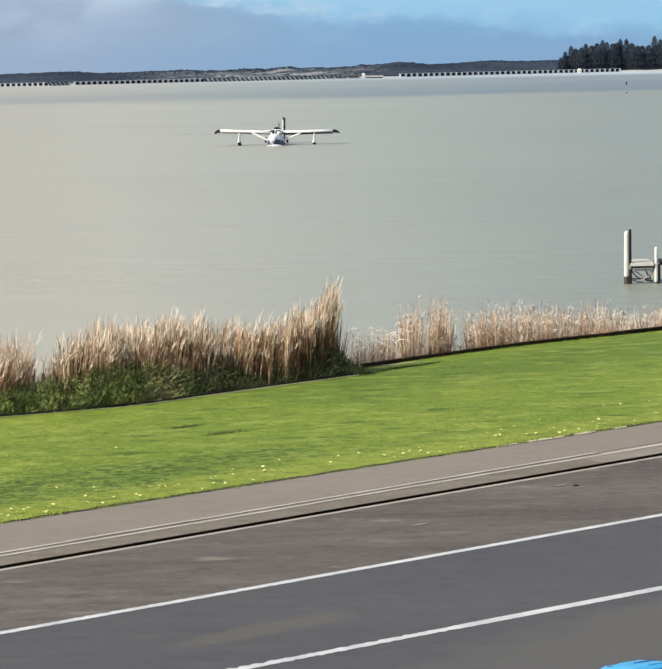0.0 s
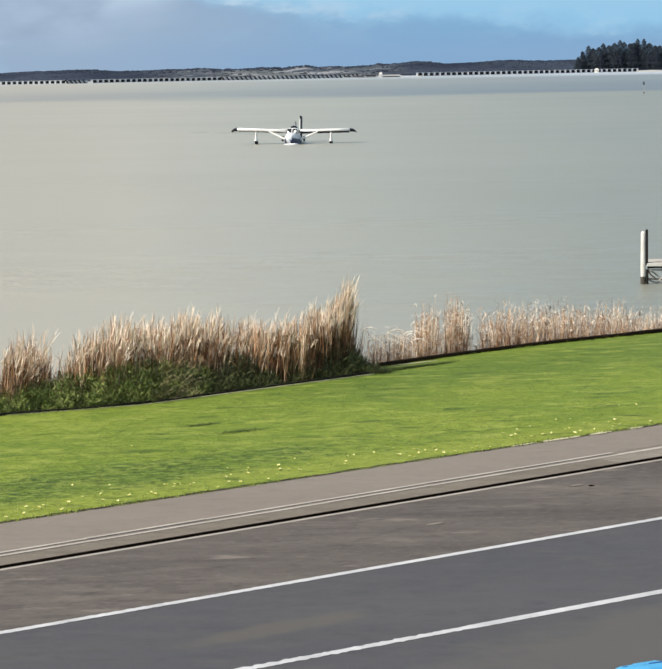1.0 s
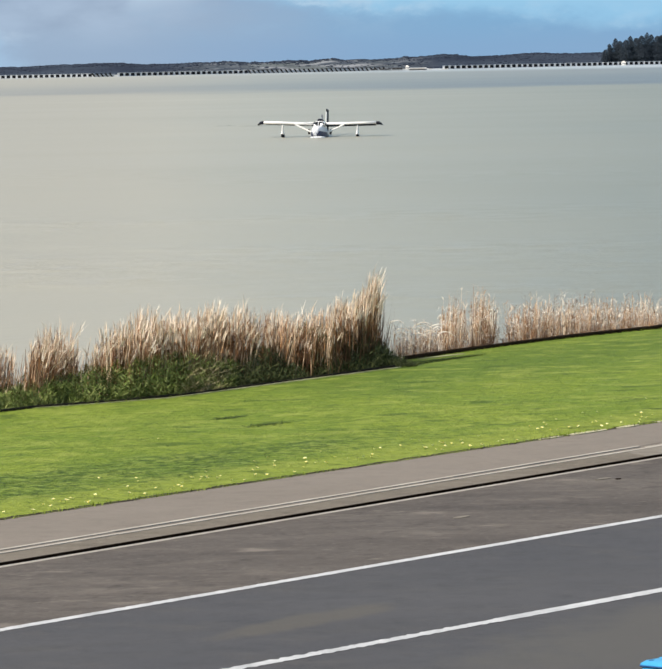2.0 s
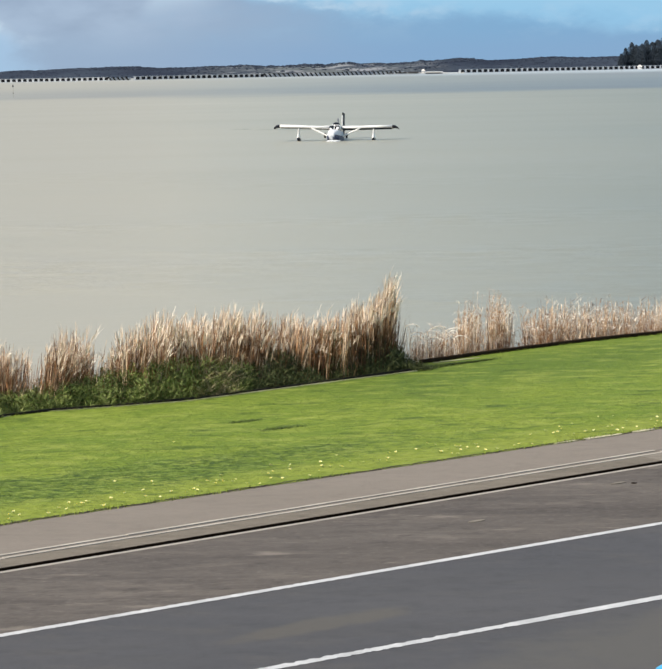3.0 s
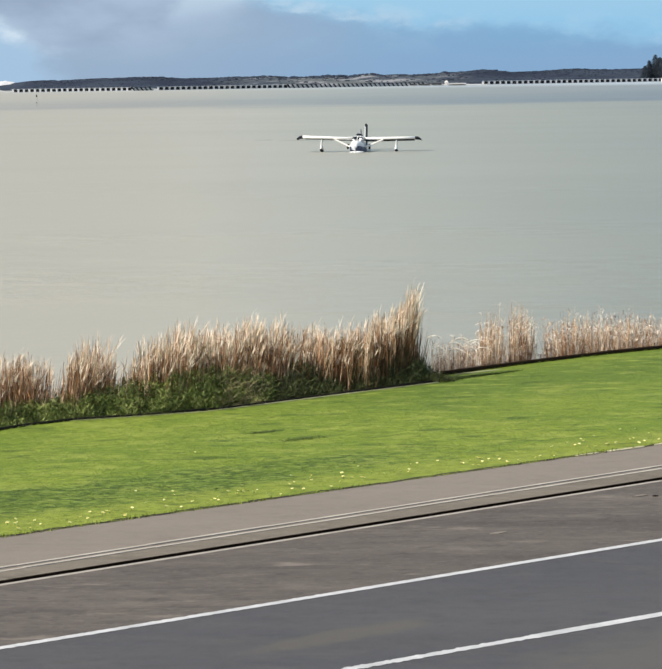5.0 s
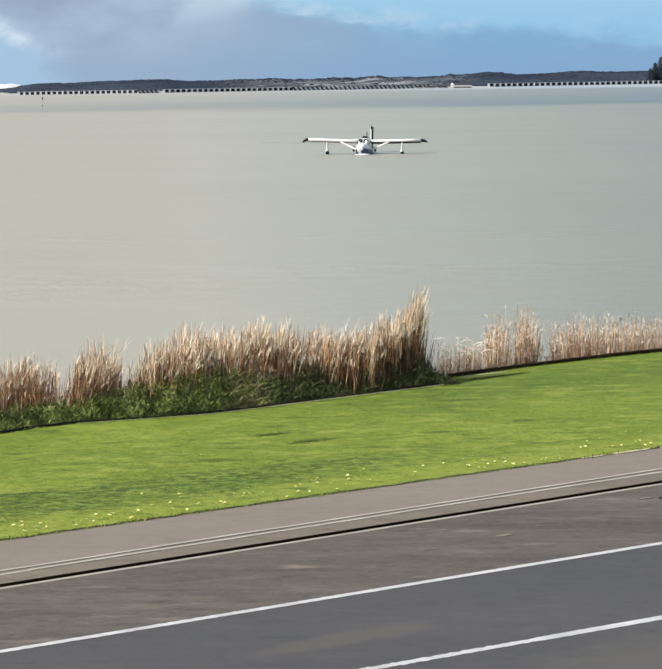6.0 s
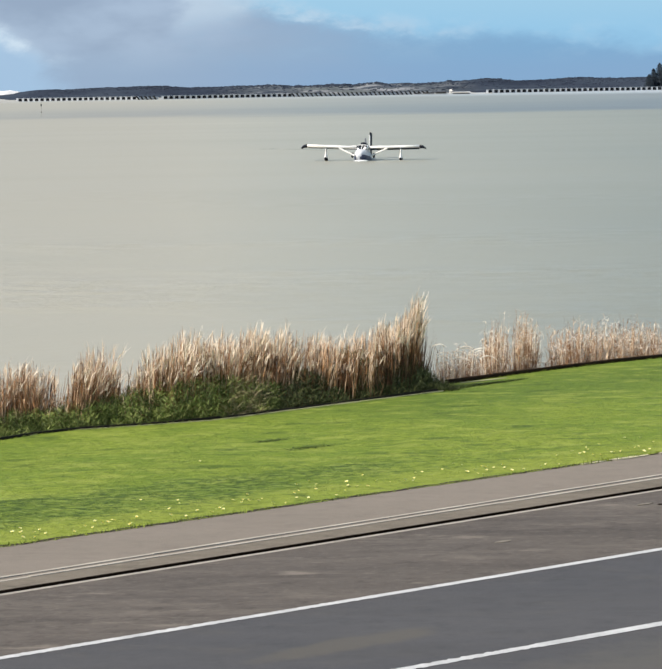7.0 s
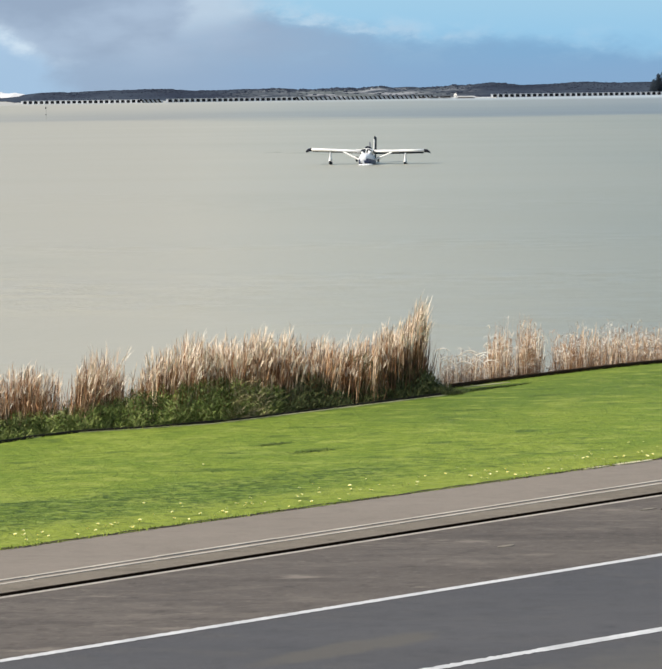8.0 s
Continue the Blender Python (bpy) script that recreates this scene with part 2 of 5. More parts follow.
def make_lawn(name, blade=False):
    s = Shade(name, rough=0.8, spec=0.2)
    patch = s.noise(0.45, 5.0, 0.65)
    c = s.mix(s.ramp(patch, 0.38, 0.62), (0.120, 0.182, 0.020), (0.182, 0.238, 0.029))
    fine = s.noise(9.0, 5.0, 0.75, (0.8, 1, 1))
    c = s.mix(s.ramp(fine, 0.40, 0.68, 0.0, 0.75), c, (0.094, 0.142, 0.014))
    # an unevenly mown, ranker band lies along the path
    along, across = s.road_axes()
    da = s.math("POWER", s.math("DIVIDE", s.math("SUBTRACT", along, 14.5), 6.5), 2.0)
    db = s.math("POWER", s.math("DIVIDE", s.math("SUBTRACT", across, 28.1), 1.1), 2.0)
    rank = s.math("ADD", s.math("ADD", da, db), s.ramp(s.noise(1.1, 5.0, 0.7), 0.3, 0.7, -1.0, 1.0))
    c = s.mix(s.ramp(rank, 0.4, 1.5, 0.38, 0.0), c, (0.060, 0.108, 0.014))
    # drier, yellower grass beside the path
    dry = s.math("ADD", s.math("ABSOLUTE", s.math("SUBTRACT", across, 26.45), 0.0), s.ramp(s.noise(0.9, 5.0, 0.7), 0.3, 0.7, -0.5, 0.5))
    c = s.mix(s.ramp(dry, 0.2, 0.9, 0.5, 0.0), c, (0.235, 0.270, 0.042))
    lush = s.math("ADD", across, s.ramp(s.noise(0.7, 5.0, 0.7), 0.3, 0.7, -1.6, 1.6))
    lush = s.math("MULTIPLY", s.ramp(lush, 30.6, 33.0, 0.0, 0.75), s.math("MULTIPLY", s.ramp(along, 22.5, 26.0), s.ramp(across, 35.2, 36.6, 1.0, 0.35)))
    c = s.mix(lush, c, (0.078, 0.130, 0.016))
    # blond and dark streaks of uneven growth, clumped by a broader pattern
    broad = s.noise(0.8, 3.0, 0.55)
    streak = s.noise(2.3, 6.0, 0.62, (0.5, 1, 1))
    c = s.mix(s.math("MULTIPLY", s.ramp(streak, 0.52, 0.63), s.ramp(broad, 0.35, 0.65, 0.3, 0.65)), c, (0.258, 0.300, 0.060))
    dark = s.noise(2.1, 6.0, 0.64, (0.5, 1, 1))
    c = s.mix(s.math("MULTIPLY", s.ramp(dark, 0.56, 0.66), s.ramp(broad, 0.68, 0.32, 0.30, 0.95)), c, (0.036, 0.070, 0.008))
    tuft = s.noise(8.0, 5.0, 0.7, (0.6, 1, 1))
    c = s.mix(s.ramp(tuft, 0.52, 0.64, 0.0, 0.55), c, (0.066, 0.112, 0.010))
    c = s.mix(s.ramp(tuft, 0.45, 0.33, 0.0, 0.5), c, (0.236, 0.286, 0.052))
    rough_growth = s.ramp(rank, 0.5, 1.7, 1.0, 0.0)
    clod = s.noise(7.5, 5.0, 0.7, (0.75, 1, 1))
    c = s.mix(s.math("MULTIPLY", rough_growth, s.ramp(clod, 0.50, 0.57, 0.0, 0.9)), c, (0.034, 0.066, 0.010))
    c = s.mix(s.math("MULTIPLY", rough_growth, s.ramp(clod, 0.46, 0.38, 0.0, 0.75)), c, (0.185, 0.245, 0.060))
    if blade:
        c = s.mix(s.ramp(s.island(), 0.0, 1.0, 0.0, 0.22), c, (0.270, 0.340, 0.060))
    else:
        s.bump(s.noise(2.6, 5.0, 0.72), 1.0, 0.10)
        s.bump(s.noise(14.0, 4.0, 0.7), 0.8, 0.02)
    s.color(c)
    return s.mat


def make_asphalt(name, a, b, stain, blots=(), mottle=0.6):
    s = Shade(name, rough=0.88, spec=0.3)
    c = s.mix(s.ramp(s.noise(0.7, 5.0, 0.6, (0.25, 1, 1), ROAD_TURN), 0.25, 0.78), a, b)
    c = s.mix(s.ramp(s.noise(2.3, 5.0, 0.65, (0.4, 1, 1), ROAD_TURN), 0.55, 0.75, 0.0, 0.6), c, stain)
    c = s.mix(s.ramp(s.noise(2.0, 5.0, 0.7, (0.09, 1, 1), ROAD_TURN), 0.50, 0.68, 0.0, mottle), c, tuple(v * 0.85 for v in stain))
    c = s.mix(s.ramp(s.noise(2.6, 5.0, 0.7, (0.12, 1, 1), ROAD_TURN), 0.47, 0.33, 0.0, mottle), c, tuple(v * 0.78 for v in a))
    c = s.mix(s.ramp(s.noise(5.5, 6.0, 0.72, (0.5, 1, 1), ROAD_TURN), 0.50, 0.70, 0.0, 0.55), c, tuple(v * 0.72 for v in a))
    c = s.mix(s.ramp(s.noise(140.0, 2.0), 0.3, 0.75, 0.0, 0.35), c, tuple(v * 1.9 for v in a))
    c = s.mix(s.ramp(s.noise(10.0, 5.0, 0.75, (0.7, 1, 1), ROAD_TURN), 0.54, 0.72, 0.0, mottle), c, tuple(v * 1.45 for v in b))
    c = s.mix(s.ramp(s.noise(7.0, 5.0, 0.75, (0.6, 1, 1), ROAD_TURN), 0.46, 0.32, 0.0, mottle), c, tuple(v * 0.62 for v in a))
    if mottle > 0.55:
        scuff = s.noise(2.2, 5.0, 0.62, (0.35, 1, 1), ROAD_TURN)
        c = s.mix(s.ramp(scuff, 0.62, 0.70, 0.0, 0.6), c, tuple(v * 1.2 for v in stain))
    for s0, n0, ls, ln, tone in blots:
        # a long worn blot in the lane, soft at its rim
        along, across = s.road_axes()
        da = s.math("POWER", s.math("DIVIDE", s.math("SUBTRACT", along, s0), ls), 2.0)
        db = s.math("POWER", s.math("DIVIDE", s.math("SUBTRACT", across, n0), ln), 2.0)
        d = s.math("ADD", s.math("ADD", da, db), s.ramp(s.noise(2.0, 4.0, 0.6), 0.3, 0.7, -0.5, 0.5))
        c = s.mix(s.ramp(d, 0.5, 1.5, 0.70, 0.0), c, tone)
    s.color(c)
    s.bump(s.noise(160.0, 3.0, 0.7), 0.5, 0.008)
    s.bump(s.noise(1.2, 3.0), 0.2, 0.03)
    return s.mat


def make_plain(name, a, b, scale, rough=0.7, metal=0.0, spec=0.4, bump=0.2, grime=None):
    s = Shade(name, rough, metal, spec)
    c = s.mix(s.ramp(s.noise(scale, 5.0, 0.6), 0.35, 0.68), a, b)
    c = s.mix(s.ramp(s.noise(scale * 9, 4.0, 0.65), 0.5, 0.8, 0.0, 0.5), c, grime or tuple(v * 0.7 for v in a))
    s.color(c)
    if bump:
        s.bump(s.noise(scale * 14, 4.0, 0.65), bump, 0.01)
    return s.mat


def make_blades(name, a, b, c_, rough=0.7, clump=0.0, gloom=0.9, glint=0.7):
    s = Shade(name, rough, spec=0.25)
    i = s.island()
    c = s.mix(s.ramp(i, 0.0, 0.6), a, b)
    c = s.mix(s.ramp(i, 0.62, 1.0), c, c_)
    c = s.mix(s.ramp(s.noise(1.4, 4.0), 0.4, 0.7, 0.0, 0.45), c, a)
    if clump:
        # darker and paler bunches; the dark ones also paint shade among the stems
        bunch = s.noise(1.0, 3.0, 0.6, (clump, clump, clump * 0.09))
        c = s.mix(s.ramp(bunch, 0.50, 0.57, 0.0, gloom), c, tuple(v * 0.5 for v in a))
        c = s.mix(s.ramp(bunch, 0.44, 0.36, 0.0, glint), c, c_)
        stand = s.noise(1.0, 2.0, 0.5, (clump * 0.4, clump * 0.4, clump * 0.03))
        c = s.mix(s.ramp(stand, 0.50, 0.58, 0.0, 0.55), c, tuple(v * 0.8 for v in a))
    s.color(c)
    s.b.inputs["Subsurface Weight"].default_value = 0.0
    return s.mat


M_WATER = make_water()
M_LAWN = make_lawn("mown_lawn")
M_BLADE = make_lawn("grass_blades", True)
M_LANE = make_asphalt("lane_asphalt", (0.046, 0.0475, 0.0545), (0.066, 0.0655, 0.0705), (0.084, 0.078, 0.070), ((13.5, 19.1, 1.0, 0.24, (0.087, 0.081, 0.072)), (16.6, 16.3, 3.4, 1.0, (0.083, 0.080, 0.075))), mottle=0.25)
M_SHOULDER = make_asphalt("shoulder_asphalt", (0.054, 0.047, 0.043), (0.115, 0.101, 0.090), (0.170, 0.149, 0.129))
M_PATH = make_asphalt("footpath_asphalt", (0.150, 0.131, 0.112), (0.178, 0.156, 0.135), (0.134, 0.116, 0.099), mottle=0.25)
M_STRIP = make_asphalt("kerb_strip", (0.112, 0.097, 0.078), (0.162, 0.142, 0.116), (0.084, 0.071, 0.054), mottle=0.6)
M_STRIP_PALE = make_asphalt("pale_kerb_concrete", (0.150, 0.134, 0.112), (0.205, 0.184, 0.156), (0.112, 0.098, 0.078), mottle=0.55)
M_GUTTER = make_asphalt("worn_gutter", (0.280, 0.256, 0.232), (0.380, 0.352, 0.322), (0.170, 0.150, 0.132), mottle=0.3)
M_KERB = make_plain("kerb_concrete", (0.30, 0.28, 0.25), (0.42, 0.39, 0.35), 1.5, 0.85, grime=(0.16, 0.14, 0.11))
M_KERBFACE = make_plain("kerb_shade_and_chip", (0.009, 0.007, 0.005), (0.018, 0.013, 0.010), 2.0, 1.0, spec=0.0)
M_PAINT = make_plain("road_paint", (0.38, 0.39, 0.405), (0.52, 0.53, 0.545), 3.0, 0.6, grime=(0.20, 0.20, 0.20))
M_TRIM = make_plain("edging_concrete", (0.30, 0.272, 0.236), (0.43, 0.398, 0.348), 1.5, 0.85, grime=(0.20, 0.175, 0.145))
M_SOIL = make_plain("bank_soil", (0.022, 0.017, 0.011), (0.048, 0.038, 0.026), 2.0, 0.95, bump=0.5)
M_VERGE = make_lawn("verge_grass")
M_TIMBER = make_plain("weathered_timber", (0.040, 0.028, 0.020), (0.100, 0.068, 0.046), 2.0, 0.85, grime=(0.018, 0.013, 0.010))
M_SLEEPER = make_plain("shaded_sleeper", (0.016, 0.011, 0.008), (0.042, 0.029, 0.020), 2.0, 0.95, spec=0.0, grime=(0.012, 0.009, 0.007))
M_LIT_EDGE = make_plain("lit_edge_strip", (0.270, 0.275, 0.140), (0.400, 0.390, 0.250), 1.5, 0.9, grime=(0.10, 0.11, 0.05))
M_PILE = make_plain("bleached_pile", (0.56, 0.54, 0.49), (0.72, 0.70, 0.65), 2.5, 0.8, grime=(0.36, 0.33, 0.28))
M_DARK_SHADE = make_plain("dark_and_shaded_timber", (0.010, 0.009, 0.008), (0.022, 0.019, 0.016), 4.0, 0.8, spec=0.2)
M_GREYWOOD = make_plain("silver_grey_timber", (0.32, 0.30, 0.27), (0.46, 0.44, 0.40), 3.0, 0.9, grime=(0.16, 0.13, 0.10))
M_WETPILE = make_plain("wet_pile", (0.05, 0.045, 0.035), (0.09, 0.08, 0.06), 4.0, 0.5)
M_REED = make_blades("dry_reed", (0.120, 0.052, 0.022), (0.590, 0.318, 0.148), (0.900, 0.735, 0.535), clump=6.5, gloom=0.95, glint=0.75)
M_REED_DEAD_SHADE = make_blades("dead_reed_and_shade", (0.042, 0.020, 0.011), (0.105, 0.052, 0.026), (0.240, 0.135, 0.072))
M_PLUME = make_blades("reed_plume", (0.56, 0.43, 0.30), (0.84, 0.73, 0.59), (0.93, 0.88, 0.79))
M_WISP = make_blades("bleached_reed_head", (0.66, 0.56, 0.46), (0.84, 0.77, 0.68), (0.92, 0.90, 0.85))
M_REED_PALE = make_blades("pale_reed", (0.265, 0.125, 0.052), (0.730, 0.515, 0.315), (0.910, 0.820, 0.670), clump=7.0, gloom=0.9, glint=0.95)
M_WEED = make_blades("weed_leaf", (0.074, 0.112, 0.022), (0.215, 0.280, 0.058), (0.440, 0.465, 0.180), clump=4.0, gloom=0.92, glint=0.5)
M_WEED_SHADED = make_blades("shaded_weed_leaf", (0.028, 0.037, 0.013), (0.060, 0.077, 0.024), (0.125, 0.140, 0.050))
M_TUFT = make_blades("shadow_and_rank_grass", (0.030, 0.052, 0.010), (0.060, 0.095, 0.014), (0.100, 0.140, 0.026))
M_RANK = make_blades("uneven_lawn_growth", (0.058, 0.098, 0.014), (0.085, 0.135, 0.020), (0.125, 0.180, 0.032))
M_WEED_DRY = make_blades("dry_weed", (0.16, 0.14, 0.06), (0.32, 0.27, 0.14), (0.50, 0.43, 0.29))
M_PETAL = make_plain("petal", (0.82, 0.85, 0.46), (0.88, 0.90, 0.62), 30, 0.7, bump=0)
M_YOLK = make_plain("flower_centre", (0.72, 0.50, 0.04), (0.80, 0.62, 0.06), 60, 0.7, bump=0)
M_STEM = make_plain("flower_stem", (0.07, 0.14, 0.02), (0.10, 0.18, 0.03), 60, 0.7, bump=0)
M_WHITE = make_plain("white_aircraft_paint", (0.78, 0.78, 0.76), (0.82, 0.82, 0.80), 0.8, 0.3, bump=0, grime=(0.66, 0.66, 0.63))
M_HULL = make_plain("pale_hull_paint", (0.58, 0.60, 0.64), (0.66, 0.68, 0.71), 0.8, 0.35, bump=0, grime=(0.46, 0.48, 0.52))
M_HULLSHADE = make_plain("shaded_hull_navy", (0.022, 0.032, 0.075), (0.034, 0.046, 0.100), 1.0, 0.4, bump=0)
M_NAVY = make_plain("dark_trim_and_shade", (0.010, 0.012, 0.020), (0.018, 0.022, 0.036), 1.0, 0.6, spec=0.15, bump=0)
M_BLACK = make_plain("black_rubber", (0.015, 0.015, 0.015), (0.03, 0.03, 0.03), 6, 0.75, bump=0)
M_METAL = make_plain("prop_metal", (0.25, 0.25, 0.26), (0.36, 0.36, 0.37), 4, 0.4, metal=0.8, bump=0)
M_GLASS = make_plain("cockpit_glass", (0.012, 0.016, 0.022), (0.020, 0.026, 0.034), 1.0, 0.06, spec=0.8, bump=0)
M_FOAM = make_plain("foam", (0.58, 0.61, 0.63), (0.74, 0.76, 0.77), 4, 0.8, bump=0.4)
M_CONC = make_plain("barrage_concrete", (0.48, 0.50, 0.53), (0.60, 0.62, 0.64), 0.05, 0.9, bump=0)
M_GATE = make_plain("barrage_gate", (0.006, 0.006, 0.008), (0.014, 0.014, 0.016), 0.2, 0.8, bump=0)
M_RAKER = make_plain("old_timber_raker", (0.014, 0.013, 0.013), (0.028, 0.026, 0.025), 0.2, 0.9, bump=0)
M_SAND = make_plain("pale_sand", (0.33, 0.33, 0.32), (0.42, 0.42, 0.40), 0.03, 0.95, bump=0)
M_SANDY = make_plain("worn_earth", (0.22, 0.23, 0.11), (0.31, 0.30, 0.19), 1.5, 0.95, bump=0.4, grime=(0.14, 0.16, 0.05))
M_BARE = make_plain("dry_bare_earth", (0.40, 0.37, 0.24), (0.52, 0.48, 0.34), 3.0, 0.95, bump=0.3, grime=(0.24, 0.24, 0.12))
M_DUNE = make_plain("white_dune_sand", (0.56, 0.57, 0.59), (0.70, 0.71, 0.73), 0.02, 0.95, bump=0)
M_WALL = make_plain("white_wall", (0.72, 0.71, 0.68), (0.80, 0.79, 0.76), 0.3, 0.8, bump=0)
M_ROOF = make_plain("pale_roof", (0.55, 0.54, 0.52), (0.64, 0.63, 0.61), 0.3, 0.6, bump=0)
# haze over the lake is painted in as bluish foliage
M_CONIFER = make_blades("hazed_conifer_foliage", (0.040, 0.055, 0.074), (0.044, 0.060, 0.080), (0.049, 0.066, 0.086), rough=1.0)
M_SCRUB = make_blades("hazed_scrub_foliage", (0.010, 0.017, 0.034), (0.016, 0.025, 0.045), (0.024, 0.035, 0.056))
M_TRUNK = make_plain("trunk_bark", (0.05, 0.04, 0.03), (0.09, 0.07, 0.055), 0.5, 0.9, bump=0)
M_BIN = make_plain("blue_plastic", (0.038, 0.265, 0.510), (0.052, 0.310, 0.570), 4.0, 0.35, bump=0.05, grime=(0.03, 0.22, 0.50))
M_BIN_DARK = make_plain("dark_blue_plastic", (0.010, 0.06, 0.20), (0.015, 0.08, 0.26), 4.0, 0.45, bump=0.05)


def make_hills():
    s = Shade("hazed_scrubby_dune", rough=0.95, spec=0.1)
    # bluish darks carry the distance haze
    c = s.mix(s.ramp(s.noise(0.010, 5.0, 0.65, (1, 0.5, 2.5)), 0.42, 0.60), (0.013, 0.019, 0.036), (0.030, 0.041, 0.062))
    # open sand shows through the scrub on the middle stretch
    sep = s.t.nodes.new("ShaderNodeSeparateXYZ")
    s.t.links.new(s.co, sep.inputs[0])
    west = s.ramp(sep.outputs["X"], -200, -110)
    east_ = s.ramp(sep.outputs["X"], 70, -10)
    mask = s.math("MULTIPLY", west, east_)
    sandy = s.math("MULTIPLY", s.ramp(s.noise(0.045, 5.0, 0.7, (0.7, 0.30, 2)), 0.51, 0.60), s.ramp(mask, 0, 1, 0.02, 0.9))
    c = s.mix(s.math("MULTIPLY", mask, s.ramp(s.noise(0.02, 4.0, 0.6, (1, 0.4, 2)), 0.34, 0.58, 0.0, 0.85)), c, (0.104, 0.118, 0.122))
    s.color(s.mix(sandy, c, (0.228, 0.240, 0.262)))
    return s.mat


M_HILL = make_hills()


# ---- building helpers ----
def link(name, me, material, parent=None, label=""):
    me.materials.clear()
    me.materials.append(material)
    ob = new(name, me)
    if parent is not None:
        ob.parent = parent
    if label:
        ob["label"] = label
    return ob


def part(name, bm, material, parent=None, label=""):
    me = bpy.data.meshes.new(name)
    bm.normal_update()
    bm.to_mesh(me)
    bm.free()
    return link(name, me, material, parent, label)


def raw(name, verts, faces, material, parent=None, label="", smooth=False):
    me = bpy.data.meshes.new(name)
    me.from_pydata(verts, [], faces)
    if smooth:
        me.shade_smooth()
    me.update()
    return link(name, me, material, parent, label)


def empty(name, m=None):
    ob = new(name)
    ob.empty_display_size = 0.2
    if m is not None:
        ob.matrix_world = m
    return ob


def box(bm, x0, x1, y0, y1, z0, z1, bevel=0.0, m=None):
    got = bmesh.ops.create_cube(bm, size=1.0)["verts"]
    for v in got:
        v.co = Vector(((x0 + x1) / 2 + v.co.x * (x1 - x0), (y0 + y1) / 2 + v.co.y * (y1 - y0), (z0 + z1) / 2 + v.co.z * (z1 - z0)))
    if bevel:
        edges = list({e for v in got for e in v.link_edges})
        got = bmesh.ops.bevel(bm, geom=edges, offset=bevel, segments=2, affect="EDGES", profile=0.6)["verts"]
    if m is not None:
        bmesh.ops.transform(bm, matrix=m, verts=list({*got}))
    return got


def tube(bm, a, b, r0, r1=None, seg=10, wobble=0.0):
    a, b = Vector(a), Vector(b)
    r1 = r0 if r1 is None else r1
    q = (b - a).to_track_quat("Z", "Y").to_matrix()
    rings = []
    steps = 4 if wobble else 1
    for k in range(steps + 1):
        f = k / steps
        c = a.lerp(b, f)
        ring = []
        for i in range(seg):
            g = 2 * math.pi * i / seg
            r = (r0 + (r1 - r0) * f) * (1 + wobble * math.sin(3 * g + 2.1 * k))
            ring.append(bm.verts.new(c + q @ Vector((math.cos(g) * r, math.sin(g) * r, 0))))
        rings.append(ring)
    for p, n in zip(rings, rings[1:]):
        for i in range(seg):
            bm.faces.new((p[i], p[(i + 1) % seg], n[(i + 1) % seg], n[i]))
    bm.faces.new(rings[0][::-1])
    bm.faces.new(rings[-1])


def loft(bm, rings, caps=True):
    made = [[bm.verts.new(p) for p in ring] for ring in rings]
    n = len(made[0])
    for a, b in zip(made, made[1:]):
        for i in range(n):
            f = bm.faces.new((a[i], a[(i + 1) % n], b[(i + 1) % n], b[i]))
            f.smooth = True
    if caps:
        bm.faces.new(made[0][::-1])
        bm.faces.new(made[-1])


# ---- the plan: s runs along the road, n towards the lake ----
U = Vector((math.cos(radians(37)), math.sin(radians(37)), 0))
N = Vector((-U.y, U.x, 0))


def sn(s, n, z=0.0):
    return U * s + N * n + Vector((0, 0, z))


def line(n0, slope):
    return lambda s: n0 + slope * (max(6.0, min(s, 32.0)) - 18.0)


N_CENTRE = line(17.72, -0.042)
N_EDGE = line(20.68, -0.012)
N_KERB = line(23.72, 0.028)
N_BACK = line(24.17, 0.033)
N_PATH = line(25.88, 0.014)
N_NEAR = line(14.0, 0.0)
SHORE = [(-160, 33.0), (10.0, 33.8), (15.5, 34.5), (17.6, 35.25), (19.1, 35.6), (20.4, 35.25), (21.8, 34.95), (24.5, 35.18), (26.9, 35.36),
         (27.5, 35.42), (28.2, 36.40), (30.5, 36.68), (32.6, 36.88), (36.8, 36.70), (60, 37.2), (240, 40)]


def n_shore(s):
    return float(np.interp(s, [a for a, _ in SHORE], [b for _, b in SHORE]))


Z_ROAD, Z_WALK, Z_EDGE = 1.20, 1.230, 1.0
S_FINE = [-400, -150, -60, -20, 0, 6] + [6 + 0.25 * i for i in range(1, 153)] + [50, 60, 80, 120, 240, 500]


def lawn_z(s, f):
    """Height of the lawn at s, with f from 0 at the path to 1 at the shore."""
    bumpy = noise.noise(Vector((s * 0.35, f * 3.0, 4.2))) * 0.035 * math.sin(math.pi * min(1, max(0, f)))
    bumpy -= 0.035 * min(1.0, max(0.0, s - 27.3)) * max(0.0, f - 0.6) / 0.4
    return Z_WALK + 0.01 + (Z_EDGE - Z_WALK - 0.01) * f + bumpy


